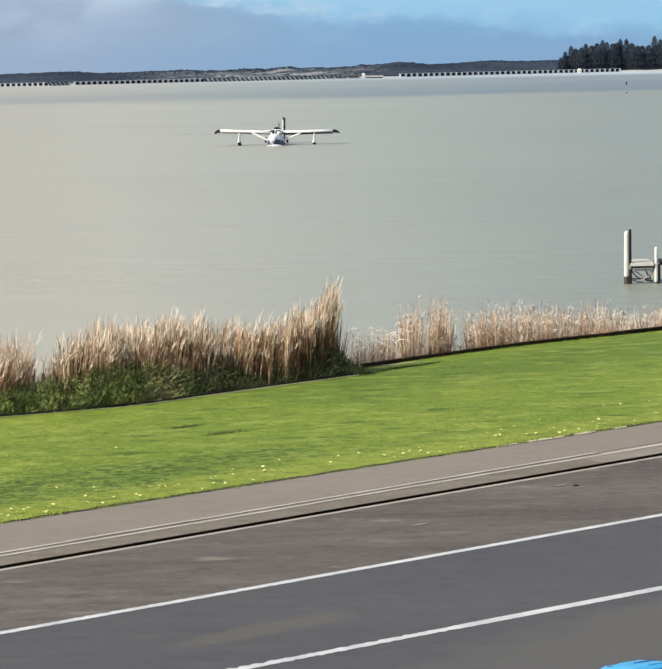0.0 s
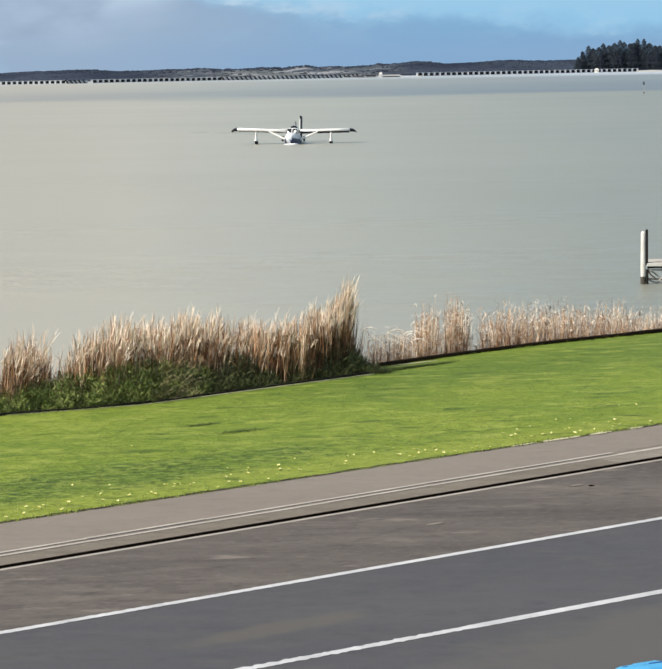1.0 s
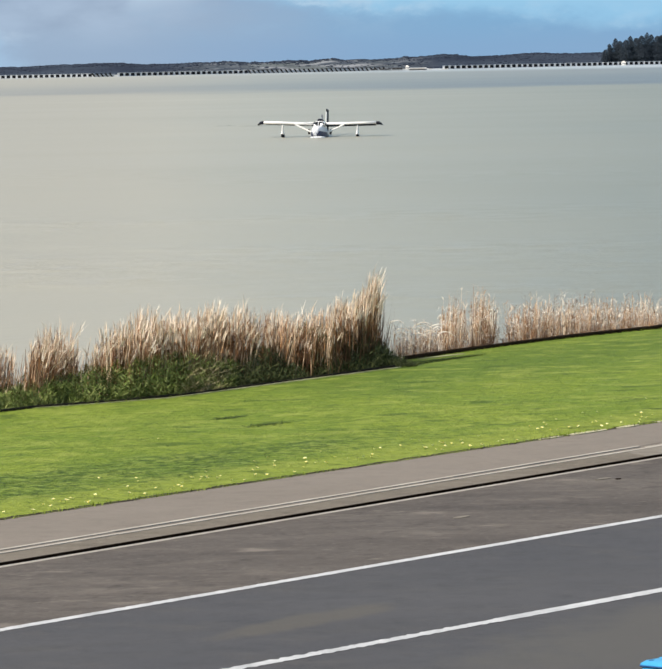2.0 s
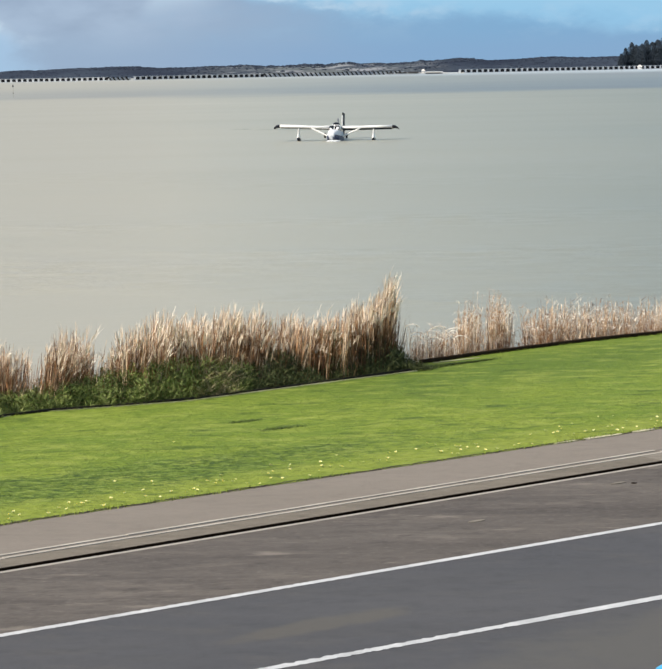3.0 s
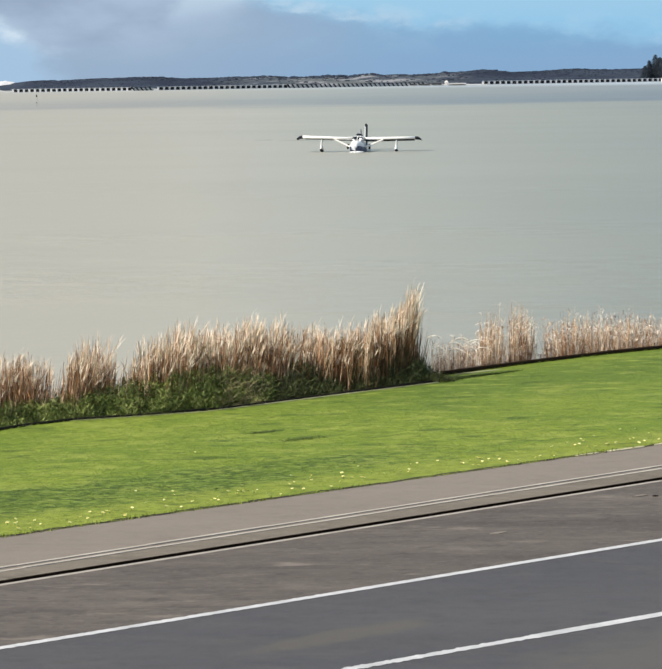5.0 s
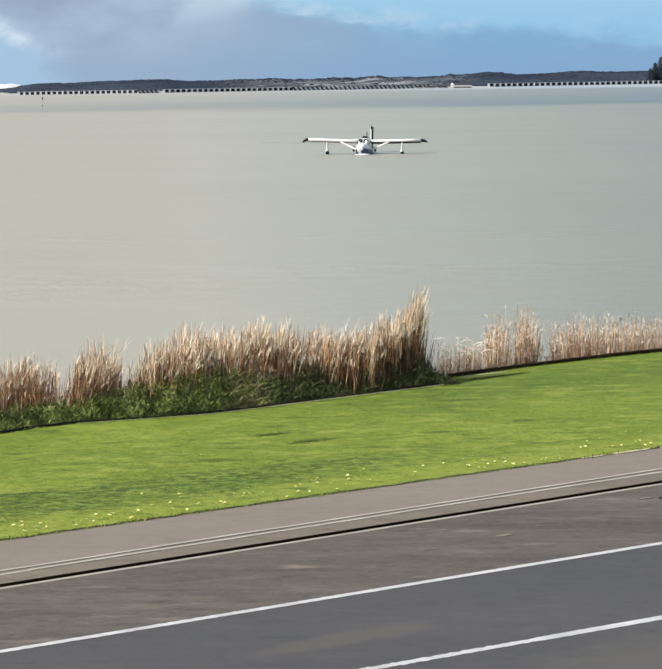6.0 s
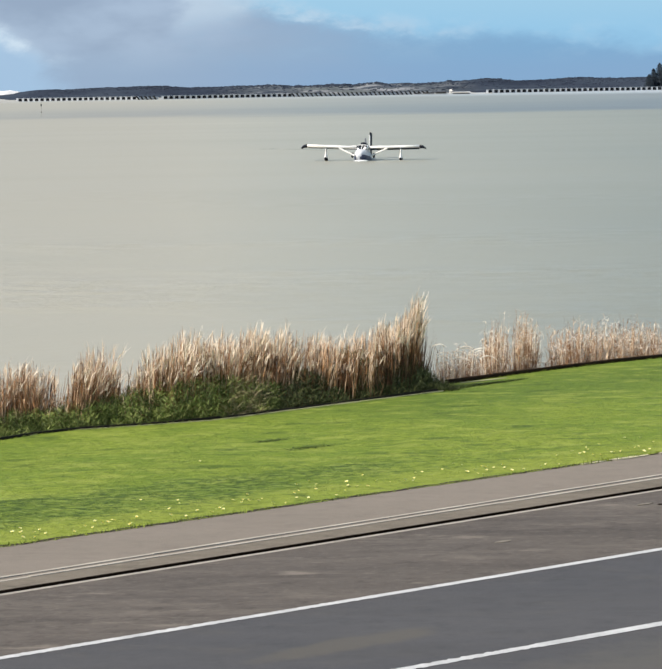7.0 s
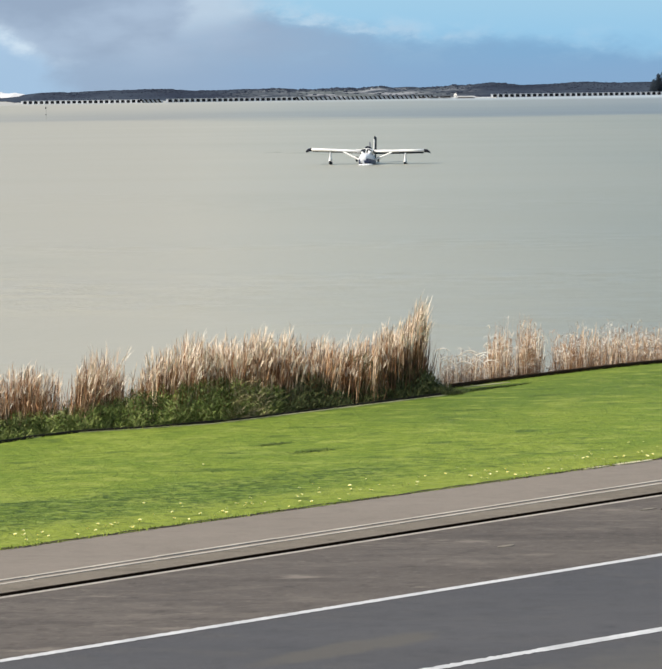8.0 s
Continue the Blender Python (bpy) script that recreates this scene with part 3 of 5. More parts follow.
def strip(name, lo, hi, z0, z1, material, across=1, depth=0.0, label="", kind="structure", s_list=S_FINE, height=None):
    verts, faces = [], []
    for s in s_list:
        for k in range(across + 1):
            f = k / across
            n = lo(s) + (hi(s) - lo(s)) * f
            verts.append(sn(s, n, height(s, f) if height else z0 + (z1 - z0) * f))
    w = across + 1
    for i in range(len(s_list) - 1):
        for k in range(across):
            a = i * w + k
            faces.append((a, a + w, a + w + 1, a + 1))
    if depth:
        base = len(verts)
        verts += [v - Vector((0, 0, depth)) for v in verts]
        for i in range(len(s_list) - 1):
            a, b = i * w, (i + 1) * w
            faces.append((a, base + a, base + b, b))
            a, b = a + w - 1, b + w - 1
            faces.append((a, b, base + b, base + a))
    ob = raw(name, [tuple(v) for v in verts], faces, material)
    ob["kind"] = kind
    if label:
        ob["label"] = label
    return ob


# ---- water and land ----
def grid_sheet(name, x0, x1, y0, y1, z, material):
    ob = raw(name, [(x0, y0, z), (x1, y0, z), (x1, y1, z), (x0, y1, z)], [(0, 1, 2, 3)], material)
    return ob


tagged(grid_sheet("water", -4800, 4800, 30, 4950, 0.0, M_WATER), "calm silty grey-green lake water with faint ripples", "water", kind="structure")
tagged(grid_sheet("ground", -4800, 4800, -3000, 36, -0.3, M_SOIL), "plain dark soil under the shore", "ground", kind="structure")

strip("verge", lambda s: -600.0, lambda s: N_NEAR(s) - 0.16, 1.30, 1.32, M_VERGE, across=2, label="green grass verge on the near side of the road")
strip("kerb_near", lambda s: N_NEAR(s) - 0.16, N_NEAR, 1.325, 1.325, M_KERB, depth=0.3, label="grey concrete kerb beside the road")
strip("road", N_NEAR, lambda s: N_EDGE(s) + 0.09, Z_ROAD, Z_ROAD, M_LANE, across=4, depth=0.2, label="blue-grey worn asphalt traffic lanes")
strip("road_shoulder", lambda s: N_EDGE(s) + 0.092, lambda s: N_KERB(s) - 0.075, Z_ROAD - 0.003, Z_ROAD - 0.008, M_SHOULDER, across=3, depth=0.2, label="brown-grey stained asphalt parking shoulder")
strip("gutter", lambda s: N_KERB(s) - 0.075, lambda s: N_KERB(s) + 0.01, Z_ROAD - 0.006, Z_ROAD - 0.004, M_GUTTER, depth=0.2, label="pale concrete gutter lip along the kerb")
# the face turns from the sun; its shade is in the near-black colour
strip("kerb", lambda s: N_KERB(s) + 0.0, lambda s: N_KERB(s) + 0.015, Z_WALK - 0.002, Z_WALK, M_KERBFACE, depth=0.3, label="near-black kerb face along the footpath, its shade painted in")
S_REPAIR, S_ROW = 22.75, 23.25
strip("kerb_strip", lambda s: N_KERB(s) + 0.015, lambda s: N_BACK(s), Z_WALK, Z_WALK, M_STRIP, depth=0.2, s_list=[s for s in S_FINE if s < S_REPAIR] + [S_REPAIR], label="brown-grey paved strip behind the kerb")
strip("kerb_strip_repair", lambda s: N_KERB(s) + 0.015, lambda s: N_BACK(s), Z_WALK + 0.002, Z_WALK + 0.002, M_STRIP_PALE, depth=0.2, s_list=[S_REPAIR] + [s for s in S_FINE if s > S_REPAIR], label="paler concrete strip behind the kerb")
strip("pavement_infill", lambda s: N_BACK(s) + 0.18, lambda s: N_BACK(s) + 0.24, Z_WALK - 0.003, Z_WALK - 0.003, M_PATH, depth=0.1, s_list=[S_ROW - 0.02] + [s for s in S_FINE if s > S_ROW], label="asphalt where the second edging row stops")
strip("pavement_joint", lambda s: N_BACK(s) + 0.06, lambda s: N_BACK(s) + 0.18, Z_WALK - 0.006, Z_WALK - 0.006, M_PATH, depth=0.1, label="narrow asphalt gap between pale edging lines")
strip("pavement", lambda s: N_BACK(s) + 0.24, N_PATH, Z_WALK, Z_WALK + 0.005, M_PATH, across=2, depth=0.2, label="smooth grey-brown asphalt footpath")
strip("lawn", N_PATH, n_shore, 0, 0, M_LAWN, across=36, height=lawn_z, label="bright green mown lawn sloping to the shore")
strip("bank", n_shore, lambda s: n_shore(s) + 3.6, 0, 0, M_SOIL, across=4, label="dark soil bank falling to the water",
      height=lambda s, f: (0.955 - 1.0 * f) if s < 28.0 else (0.35 - 0.6 * f))


def painted_line(name, mid, width, label, wear):
    verts, faces = [], []
    ss = np.arange(-40, 90, 0.04)
    for i, s in enumerate(ss):
        for k, side in enumerate((-0.5, 0.5)):
            j = noise.noise(Vector((s * 9.0, k * 9.0, wear * 3))) * wear * 0.5
            if s < 15.0:
                j += noise.fractal(Vector((s * 13.0, k * 9.0, wear)), 0.5, 2.1, 4) * wear * 1.6
            verts.append(tuple(sn(s, mid(s) + side * width * (0.82 if wear > 0.015 and s < 15.0 else 1.0) + j, Z_ROAD + 0.005)))
        if i:
            a = 2 * i
            faces.append((a - 2, a, a + 1, a - 1))
    ob = raw(name, verts, faces, M_PAINT)
    return tagged(ob, label, "road marking", kind="structure")


painted_line("road_marking_edge", lambda s: N_EDGE(s) + 0.02, 0.115, "solid white painted edge line on the asphalt", 0.010)
painted_line("road_marking_centre", N_CENTRE, 0.148, "solid white painted centre line, slightly worn", 0.020)


def flat_patch(name, s0, n0, ls, ln, z, material, label, category, seed):
    """A thin irregular skin on the ground, long along the road."""
    bm = bmesh.new()
    rim = []
    for i in range(48):
        g = 2 * math.pi * i / 48
        k = 1 + 0.28 * noise.noise(Vector((math.cos(g) * 2.2, math.sin(g) * 2.2, seed)))
        rim.append(bm.verts.new(sn(s0 + ls * math.cos(g) * k, n0 + ln * math.sin(g) * k, z)))
    bm.faces.new(rim)
    got = bmesh.ops.extrude_face_region(bm, geom=bm.faces[:])
    for v in got["geom"]:
        if isinstance(v, bmesh.types.BMVert):
            v.co.z -= 0.02
    bmesh.ops.recalc_face_normals(bm, faces=bm.faces[:])
    return tagged(part(name, bm, material), label, category, kind="structure")


flat_patch("bare_earth", 29.0, 36.30, 0.60, 0.05, Z_EDGE - 0.016, M_SANDY, "pale worn earth in the corner by the timber edging", "bare earth", 3.0)
for s0, ls, ln in ((22.8, 0.24, 0.030), (23.5, 0.38, 0.055), (24.36, 0.22, 0.055), (25.1, 0.16, 0.040)):
    flat_patch("bare_earth", s0, N_PATH(s0) + 0.005, ls, ln, Z_WALK + 0.020, M_BARE, "pale bare earth at the lawn edge", "bare earth", s0)
for s0, n0, ls, ln, tone, words in ((21.2, 23.1, 0.13, 0.035, M_STRIP_PALE, "pale scuffed"), (21.35, 22.96, 0.04, 0.035, M_KERBFACE, "dark chipped"),
                                    (18.1, 22.3, 0.13, 0.04, M_STRIP_PALE, "pale scuffed")):
    flat_patch("asphalt_scuff", s0, n0, ls, ln, Z_ROAD + 0.0015, tone, words + " spot worn into the shoulder asphalt", "road wear", s0 + n0)


def edge_stones():
    base = empty("pavement_edging", Matrix.Translation(sn(18.0, N_BACK(18.0), Z_WALK)))
    inv = base.matrix_world.inverted()
    rng = random.Random(12)
    shapes = []
    for k in range(4):
        bm = bmesh.new()
        box(bm, 0.004, 1.796, 0.0, 0.062, -0.08, 0.008, 0.003)
        for v in bm.verts:
            v.co.y += 0.004 * noise.noise(Vector((v.co.x * 3, k, 1)))
        shapes.append(bm)
    meshes = []
    for bm in shapes:
        me = bpy.data.meshes.new("edge_stone")
        bm.to_mesh(me)
        bm.free()
        me.materials.append(M_TRIM)
        meshes.append(me)
    for row in (0.0, 0.185):
        s = S_ROW - 1.8 * 20
        while s < (60 if row == 0.0 else S_ROW - 0.5):
            a, b = sn(s, N_BACK(s) + row), sn(s + 1.8, N_BACK(s + 1.8) + row)
            d = b - a
            ob = new("edge_stone", rng.choice(meshes))
            ob.parent = base
            ob.matrix_basis = inv @ Matrix.Translation(a + Vector((0, 0, Z_WALK + rng.uniform(-0.003, 0.003)))) @ pose(0, 0, 0, 0, 0, math.degrees(math.atan2(d.y, d.x))) @ Matrix.Diagonal((1, 1.7 if s > S_ROW - 0.5 else 1, 1, 1))
            s += 1.8
    tagged(base, "two thin rows of pale concrete edging stones", "edging", kind="structure")


edge_stones()


def ragged_edge():
    verts, faces = [], []
    for i, s in enumerate(np.arange(4, 46, 0.04)):
        for k, off in enumerate((0.016, 0.06)):
            j = 0.075 * noise.fractal(Vector((s * 1.6, 0, 5)), 1.0, 2.0, 6) - 0.03 * k * noise.noise(Vector((s * 3.1, 4, 8)))
            verts.append(tuple(sn(s, N_PATH(s) + off + j, Z_WALK + 0.012 + 0.004 * k)))
        if i:
            a = 2 * i
            faces.append((a - 2, a, a + 1, a - 1))
    tagged(raw("lawn_edge", verts, faces, M_SOIL), "ragged dark soil edge between lawn and footpath", "soil", kind="structure")


ragged_edge()


# ---- grass and flowers on the lawn ----
def grass():
    rng = np.random.default_rng(5)
    count = 190000
    s = rng.uniform(11.5, 43, count)
    f = rng.uniform(0, 1, count) ** 1.0
    lo = np.array([N_PATH(v) for v in s])
    hi = np.array([n_shore(v) for v in s])
    n = lo - 0.04 + (hi - lo + 0.08) * f
    z = np.array([lawn_z(a, b) for a, b in zip(s, f)])
    clump = np.array([noise.noise(Vector((a * 1.1, b * 1.1, 0.3))) for a, b in zip(s, n)])
    h = rng.uniform(0.002, 0.007, count) * (1 + 0.9 * clump)
    h[(f < 0.02) | (f > 0.985)] *= 4.5
    h[f < 0.010] *= 2.0
    x = s * U.x + n * N.x
    y = s * U.y + n * N.y
    g = rng.uniform(0, 2 * math.pi, count)
    w = rng.uniform(0.004, 0.008, count)
    reach = rng.uniform(0.02, 0.05, count)
    v = np.empty((count, 3, 3))
    v[:, 0] = np.stack([x - np.sin(g) * w, y + np.cos(g) * w, z - 0.002], 1)
    v[:, 1] = np.stack([x + np.sin(g) * w, y - np.cos(g) * w, z - 0.002], 1)
    v[:, 2] = np.stack([x + np.cos(g) * reach, y + np.sin(g) * reach, z + h], 1)
    me = bpy.data.meshes.new("lawn_grass")
    me.from_pydata(v.reshape(-1, 3), [], np.arange(count * 3).reshape(-1, 3))
    tagged(link("lawn_grass", me, M_BLADE), "short bright green mown grass blades", "grass", kind="stuff")


grass()


def flower_mesh():
    made = empty("lawn_flower")
    bm = bmesh.new()
    tube(bm, (0, 0, -0.01), (0, 0, 0.024), 0.0025, 0.002, 5)
    part("stem", bm, M_STEM, made)
    bm = bmesh.new()
    for i in range(9):
        g = 2 * math.pi * i / 9
        d, e = Vector((math.cos(g), math.sin(g), 0)), Vector((-math.sin(g), math.cos(g), 0))
        q = [bm.verts.new(Vector((0, 0, 0.022)) + p) for p in (d * 0.004, d * 0.014 - e * 0.006 + Vector((0, 0, 0.006)), d * 0.021 + Vector((0, 0, 0.012)), d * 0.014 + e * 0.006 + Vector((0, 0, 0.006)))]
        bm.faces.new(q)
    part("petals", bm, M_PETAL, made)
    bm = bmesh.new()
    bmesh.ops.create_icosphere(bm, subdivisions=1, radius=0.008, matrix=Matrix.Translation((0, 0, 0.028)))
    part("flower_centre", bm, M_YOLK, made)
    return tagged(made, "small pale yellow daisy in the mown lawn", "flower", "daisies along the path")


def flowers():
    rng = random.Random(11)
    first = flower_mesh()
    spots = [(17.2, 0.55), (17.35, 0.7), (17.0, 0.9), (21.3, 0.75), (21.4, 0.9), (21.1, 0.7), (20.9, 0.6), (23.6, 0.5)]
    for s0, d0, count in ((21.2, 0.55, 8), (17.2, 0.8, 4), (19.4, 0.5, 5), (23.4, 0.7, 4), (14.8, 0.7, 5)):
        spots += [(s0 + rng.gauss(0, 0.28), max(0.12, d0 + rng.gauss(0, 0.16))) for _ in range(count)]
    while len(spots) < 190:
        spots.append((rng.uniform(12, 33), 0.12 + rng.expovariate(1.7)))
    for i, (s, d) in enumerate(spots):
        n = N_PATH(s) + d
        f = d / (n_shore(s) - N_PATH(s))
        k = rng.uniform(0.8, 1.35)
        m = Matrix.Translation(sn(s, n, lawn_z(s, f) + 0.002)) @ pose(0, 0, 0, rng.uniform(-20, 20), rng.uniform(-20, 20), rng.uniform(0, 360)) @ Matrix.Scale(k, 4)
        if i == 0:
            first.matrix_world = m
        else:
            made = copy_thing(first, m)
            made.scale = (k, k, k)


flowers()


# ---- reeds ----
def ribbons(rng, roots, heights, leans, widths, bend, segs=3, droop=0.0):
    """Narrow leaves, straight or arching over, as one vertex and face list."""
    count = len(roots)
    t = np.linspace(0, 1, segs + 1)
    g = rng.uniform(0, 2 * math.pi, count)
    side = np.stack([np.cos(g), np.sin(g), np.zeros(count)], 1)
    verts = np.empty((count, segs + 1, 2, 3))
    for k, a in enumerate(t):
        c = roots + np.stack([leans[:, 0] * (a + bend * a * a), leans[:, 1] * (a + bend * a * a), heights * (a - 0.08 * bend * a * a) - droop * a ** 3], 1)
        w = widths * (1.0 - 0.8 * a ** 2)
        verts[:, k, 0] = c - side * w[:, None]
        verts[:, k, 1] = c + side * w[:, None]
    idx = np.arange(count)[:, None, None] * (2 * (segs + 1))
    quad = np.array([[2 * k, 2 * k + 1, 2 * k + 3, 2 * k + 2] for k in range(segs)])[None]
    return verts.reshape(-1, 3), (idx + quad).reshape(-1, 4)


def stuff(name, verts, faces, material, label, category):
    me = bpy.data.meshes.new(name)
    me.from_pydata(verts, [], faces)
    return tagged(link(name, me, material), label, category, kind="stuff")


TOP_X = [-10, -7.5, -6.82, -6.40, -6.12, -5.68, -5.32, -5.0, -4.4, -3.6, -2.95, -2.2, -1.5, -0.62, -0.25, 0.0, 0.16, 0.27, 0.36]
TOP_Z = [1.9, 1.98, 2.05, 1.50, 2.1, 2.30, 1.65, 2.0, 2.45, 2.30, 2.42, 2.14, 2.08, 2.20, 2.38, 2.56, 2.70, 2.84, 2.70]
DENSE = [1, 1, 0.9, 0.13, 0.8, 1, 0.20, 0.5, 1, 0.8, 1, 0.85, 1, 1, 1, 1, 1, 1, 0.7]


def reed_bed():
    rng = np.random.default_rng(21)
    roots, heights, leans = [], [], []
    while len(roots) < 8200:
        x = rng.uniform(-9.5, 0.0)
        back = rng.beta(1.3, 1.5) * 2.1
        s = (x + 26.2) / 0.985
        for _ in range(3):
            n = n_shore(min(s, 27.4)) + 0.75 - 0.5 * max(0.0, 1 - ((x + 1.0) / 0.9) ** 2) + back
            s = (x - N.x * n) / U.x
        tuft = noise.noise(Vector((s * 1.9, n * 1.9, 1.0)))
        if rng.uniform() > np.interp(x, TOP_X, DENSE) * (0.62 + 0.9 * tuft):
            continue
        top = np.interp(x + 0.34 * min(1.0, max(0.0, (x + 1.0) / 0.8)), TOP_X, TOP_Z) + 0.17 * noise.noise(Vector((x * 3.4, back, 6.0)))
        z0 = 0.80 - 0.25 * (0.55 + back)
        roots.append(sn(s, n, z0))
        heights.append((top - z0) * min(1.04, rng.triangular(0.52, 0.94, 1.05) * (1.0 + 0.10 * noise.noise(Vector((x * 7.0, back * 3.0, 2.0))))))
        sway = noise.noise(Vector((s * 1.3, n * 1.3, 9.0)))
        leans.append(((0.05 + 0.16 * sway) * min(1.0, max(0.25, 0.6 - x)) + rng.normal(0, 0.06 if x < -0.45 else 0.03) + (0.05 if x > -0.45 else 0.0), rng.normal(-0.02, 0.07)))
    roots, heights, leans = np.array(roots), np.array(heights), np.array(leans)
    v, f = ribbons(rng, roots, heights, leans, rng.uniform(0.004, 0.013, len(roots)), 0.6)
    stuff("reed_bed", v, f, M_REED, "dense bed of tall dry straw-brown reeds on the shore", "reeds")
    # last year's dead stems and litter, dark enough to paint the bed's shade
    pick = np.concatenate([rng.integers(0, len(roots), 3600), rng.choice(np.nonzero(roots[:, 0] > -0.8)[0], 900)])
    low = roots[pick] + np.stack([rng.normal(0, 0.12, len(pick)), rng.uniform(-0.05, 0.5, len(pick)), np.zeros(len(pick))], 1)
    # set forward at the east end to imitate its shaded flank
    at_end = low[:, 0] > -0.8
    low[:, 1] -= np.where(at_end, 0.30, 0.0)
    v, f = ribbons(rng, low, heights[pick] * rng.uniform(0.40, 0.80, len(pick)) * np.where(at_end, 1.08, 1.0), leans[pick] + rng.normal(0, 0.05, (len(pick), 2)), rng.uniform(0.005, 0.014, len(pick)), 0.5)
    stuff("dead_stems_and_shade", v, f, M_REED_DEAD_SHADE, "dark brown dead stems and litter painting shade inside the reed bed", "reeds")
    # blades that leave the stems and arch over
    pick = rng.integers(0, len(roots), 5200)
    a = rng.uniform(0.35, 0.85, len(pick))
    at = roots[pick] + np.stack([leans[pick, 0] * (a + 0.6 * a * a), leans[pick, 1] * (a + 0.6 * a * a), heights[pick] * (a - 0.048 * a * a)], 1)
    v, f = ribbons(rng, at, rng.uniform(0.10, 0.30, len(pick)), rng.normal(0.01, 0.07, (len(pick), 2)), rng.uniform(0.004, 0.010, len(pick)), 0.5, 4, rng.uniform(0.02, 0.22, len(pick)))
    stuff("reed_leaves", v, f, M_REED, "dry brown reed blades arching off the stems", "reeds")
    # feathery seed heads on the taller stems
    pick = np.argsort(-(heights + rng.normal(0, 0.35, len(heights))))[:2700]
    a = rng.uniform(0.66, 0.93, len(pick))
    tips = roots[pick] + np.stack([leans[pick, 0] * (a + 0.6 * a * a), leans[pick, 1] * (a + 0.6 * a * a), heights[pick] * (a - 0.048 * a * a)], 1)
    pv, pf = [], []
    base = 0
    for k in range(4):
        jit = rng.normal(0, 0.010, (len(pick), 3))
        v, f = ribbons(rng, tips + jit, heights[pick] * rng.uniform(0.08, 0.17, len(pick)), leans[pick] * 0.30 + rng.normal(0.008, 0.016, (len(pick), 2)), rng.uniform(0.004, 0.008, len(pick)), 1.0, 2)
        pv.append(v)
        pf.append(f + base)
        base += len(v)
    stuff("reed_plumes", np.concatenate(pv), np.concatenate(pf), M_PLUME, "pale cream feathery plumes topping the dry reeds", "reeds")


RIGHT_X = [0.4, 0.9, 1.36, 1.45, 1.80, 1.88, 1.98, 2.06, 2.46, 2.55, 2.82, 2.92, 4.4, 5.9, 7.0, 9.0, 13]
RIGHT_Z = [1.60, 1.72, 1.60, 2.28, 2.28, 1.3, 1.3, 2.34, 2.28, 1.3, 1.5, 2.04, 2.02, 1.80, 1.60, 1.48, 1.42]
RIGHT_D = [1.0, 1.0, 0.7, 1.0, 0.9, 0.12, 0.12, 1.0, 0.9, 0.14, 0.2, 0.55, 0.55, 0.46, 0.36, 0.32, 0.32]


def sparse_reeds():
    rng = np.random.default_rng(33)
    roots, heights, leans = [], [], []
    while len(roots) < 5400:
        x = rng.uniform(0.45, 13)
        back = rng.beta(1.3, 1.8) * 1.5
        s = 30.0
        for _ in range(4):
            n = n_shore(max(s, 28.3)) + 0.34 + back
            s = (x - N.x * n) / U.x
        if rng.uniform() > np.interp(x, RIGHT_X, RIGHT_D):
            continue
        top = np.interp(x, RIGHT_X, RIGHT_Z) + 0.16 * noise.noise(Vector((x * 4.0, back * 2, 3.0)))
        roots.append(sn(s, n, -0.05))
        heights.append((top + 0.05) * rng.triangular(0.36, 0.72, 1.0))
        leans.append((rng.normal(0.02, 0.045 if x < 2.9 else 0.085), rng.normal(0.03, 0.08)))
    roots, heights, leans = np.array(roots), np.array(heights), np.array(leans)
    v, f = ribbons(rng, roots, heights, leans, rng.uniform(0.004, 0.010, len(roots)), 0.8)
    stuff("sparse_reeds", v, f, M_REED_PALE, "thin row of pale dry reeds standing in shallow water", "reeds")
    # bent and broken leaves hanging off the stems
    pick = rng.integers(0, len(roots), 13500)
    a = rng.uniform(0.40, 1.0, len(pick))
    at = roots[pick] + np.stack([leans[pick, 0] * (a + 0.8 * a * a), leans[pick, 1] * (a + 0.8 * a * a), heights[pick] * (a - 0.064 * a * a)], 1)
    v, f = ribbons(rng, at, rng.uniform(0.02, 0.22, len(pick)), rng.normal(0.02, 0.075, (len(pick), 2)), rng.uniform(0.003, 0.008, len(pick)), 0.5, 4, rng.uniform(0.0, 0.26, len(pick)))
    stuff("broken_reed_leaves", v, f, M_REED_PALE, "bent and broken pale reed leaves over the water", "reeds")
    # wispy pale heads and nodding tips
    pick = rng.integers(0, len(roots), 9000)
    a = rng.uniform(0.74, 1.0, len(pick))
    tips = roots[pick] + np.stack([leans[pick, 0] * (a + 0.8 * a * a), leans[pick, 1] * (a + 0.8 * a * a), heights[pick] * (a - 0.064 * a * a)], 1)
    v, f = ribbons(rng, tips, rng.uniform(0.03, 0.13, len(pick)), rng.normal(0.02, 0.050, (len(pick), 2)), rng.uniform(0.003, 0.007, len(pick)), 0.8, 4, rng.uniform(0.0, 0.14, len(pick)))
    stuff("sparse_reed_plumes", v, f, M_WISP, "wispy pale heads of the reeds in the water", "reeds")
    # tall stems in the gap, snapped over and bleached
    bm = bmesh.new()
    for k in range(15):
        x0, z = 0.30 + 0.075 * k + rng.uniform(-0.03, 0.03), rng.uniform(1.25, 1.78)
        foot = Vector((x0, 46.05 + 0.86 * (x0 - 0.3) + rng.uniform(0.15, 0.6), -0.05))
        knee = foot + Vector((rng.uniform(-0.04, 0.06), 0.0, z))
        tube(bm, foot, knee, 0.006, 0.005, 5)
        reach, fall = rng.uniform(0.14, 0.38) * (-0.6 if k % 5 == 4 else 1.0), rng.uniform(0.02, 0.16)
        last = knee
        for i in range(1, 6):
            a = i / 5
            here = knee + Vector((reach * a, -0.05 * a, 0.07 * math.sin(a * 2.2) - fall * a * a))
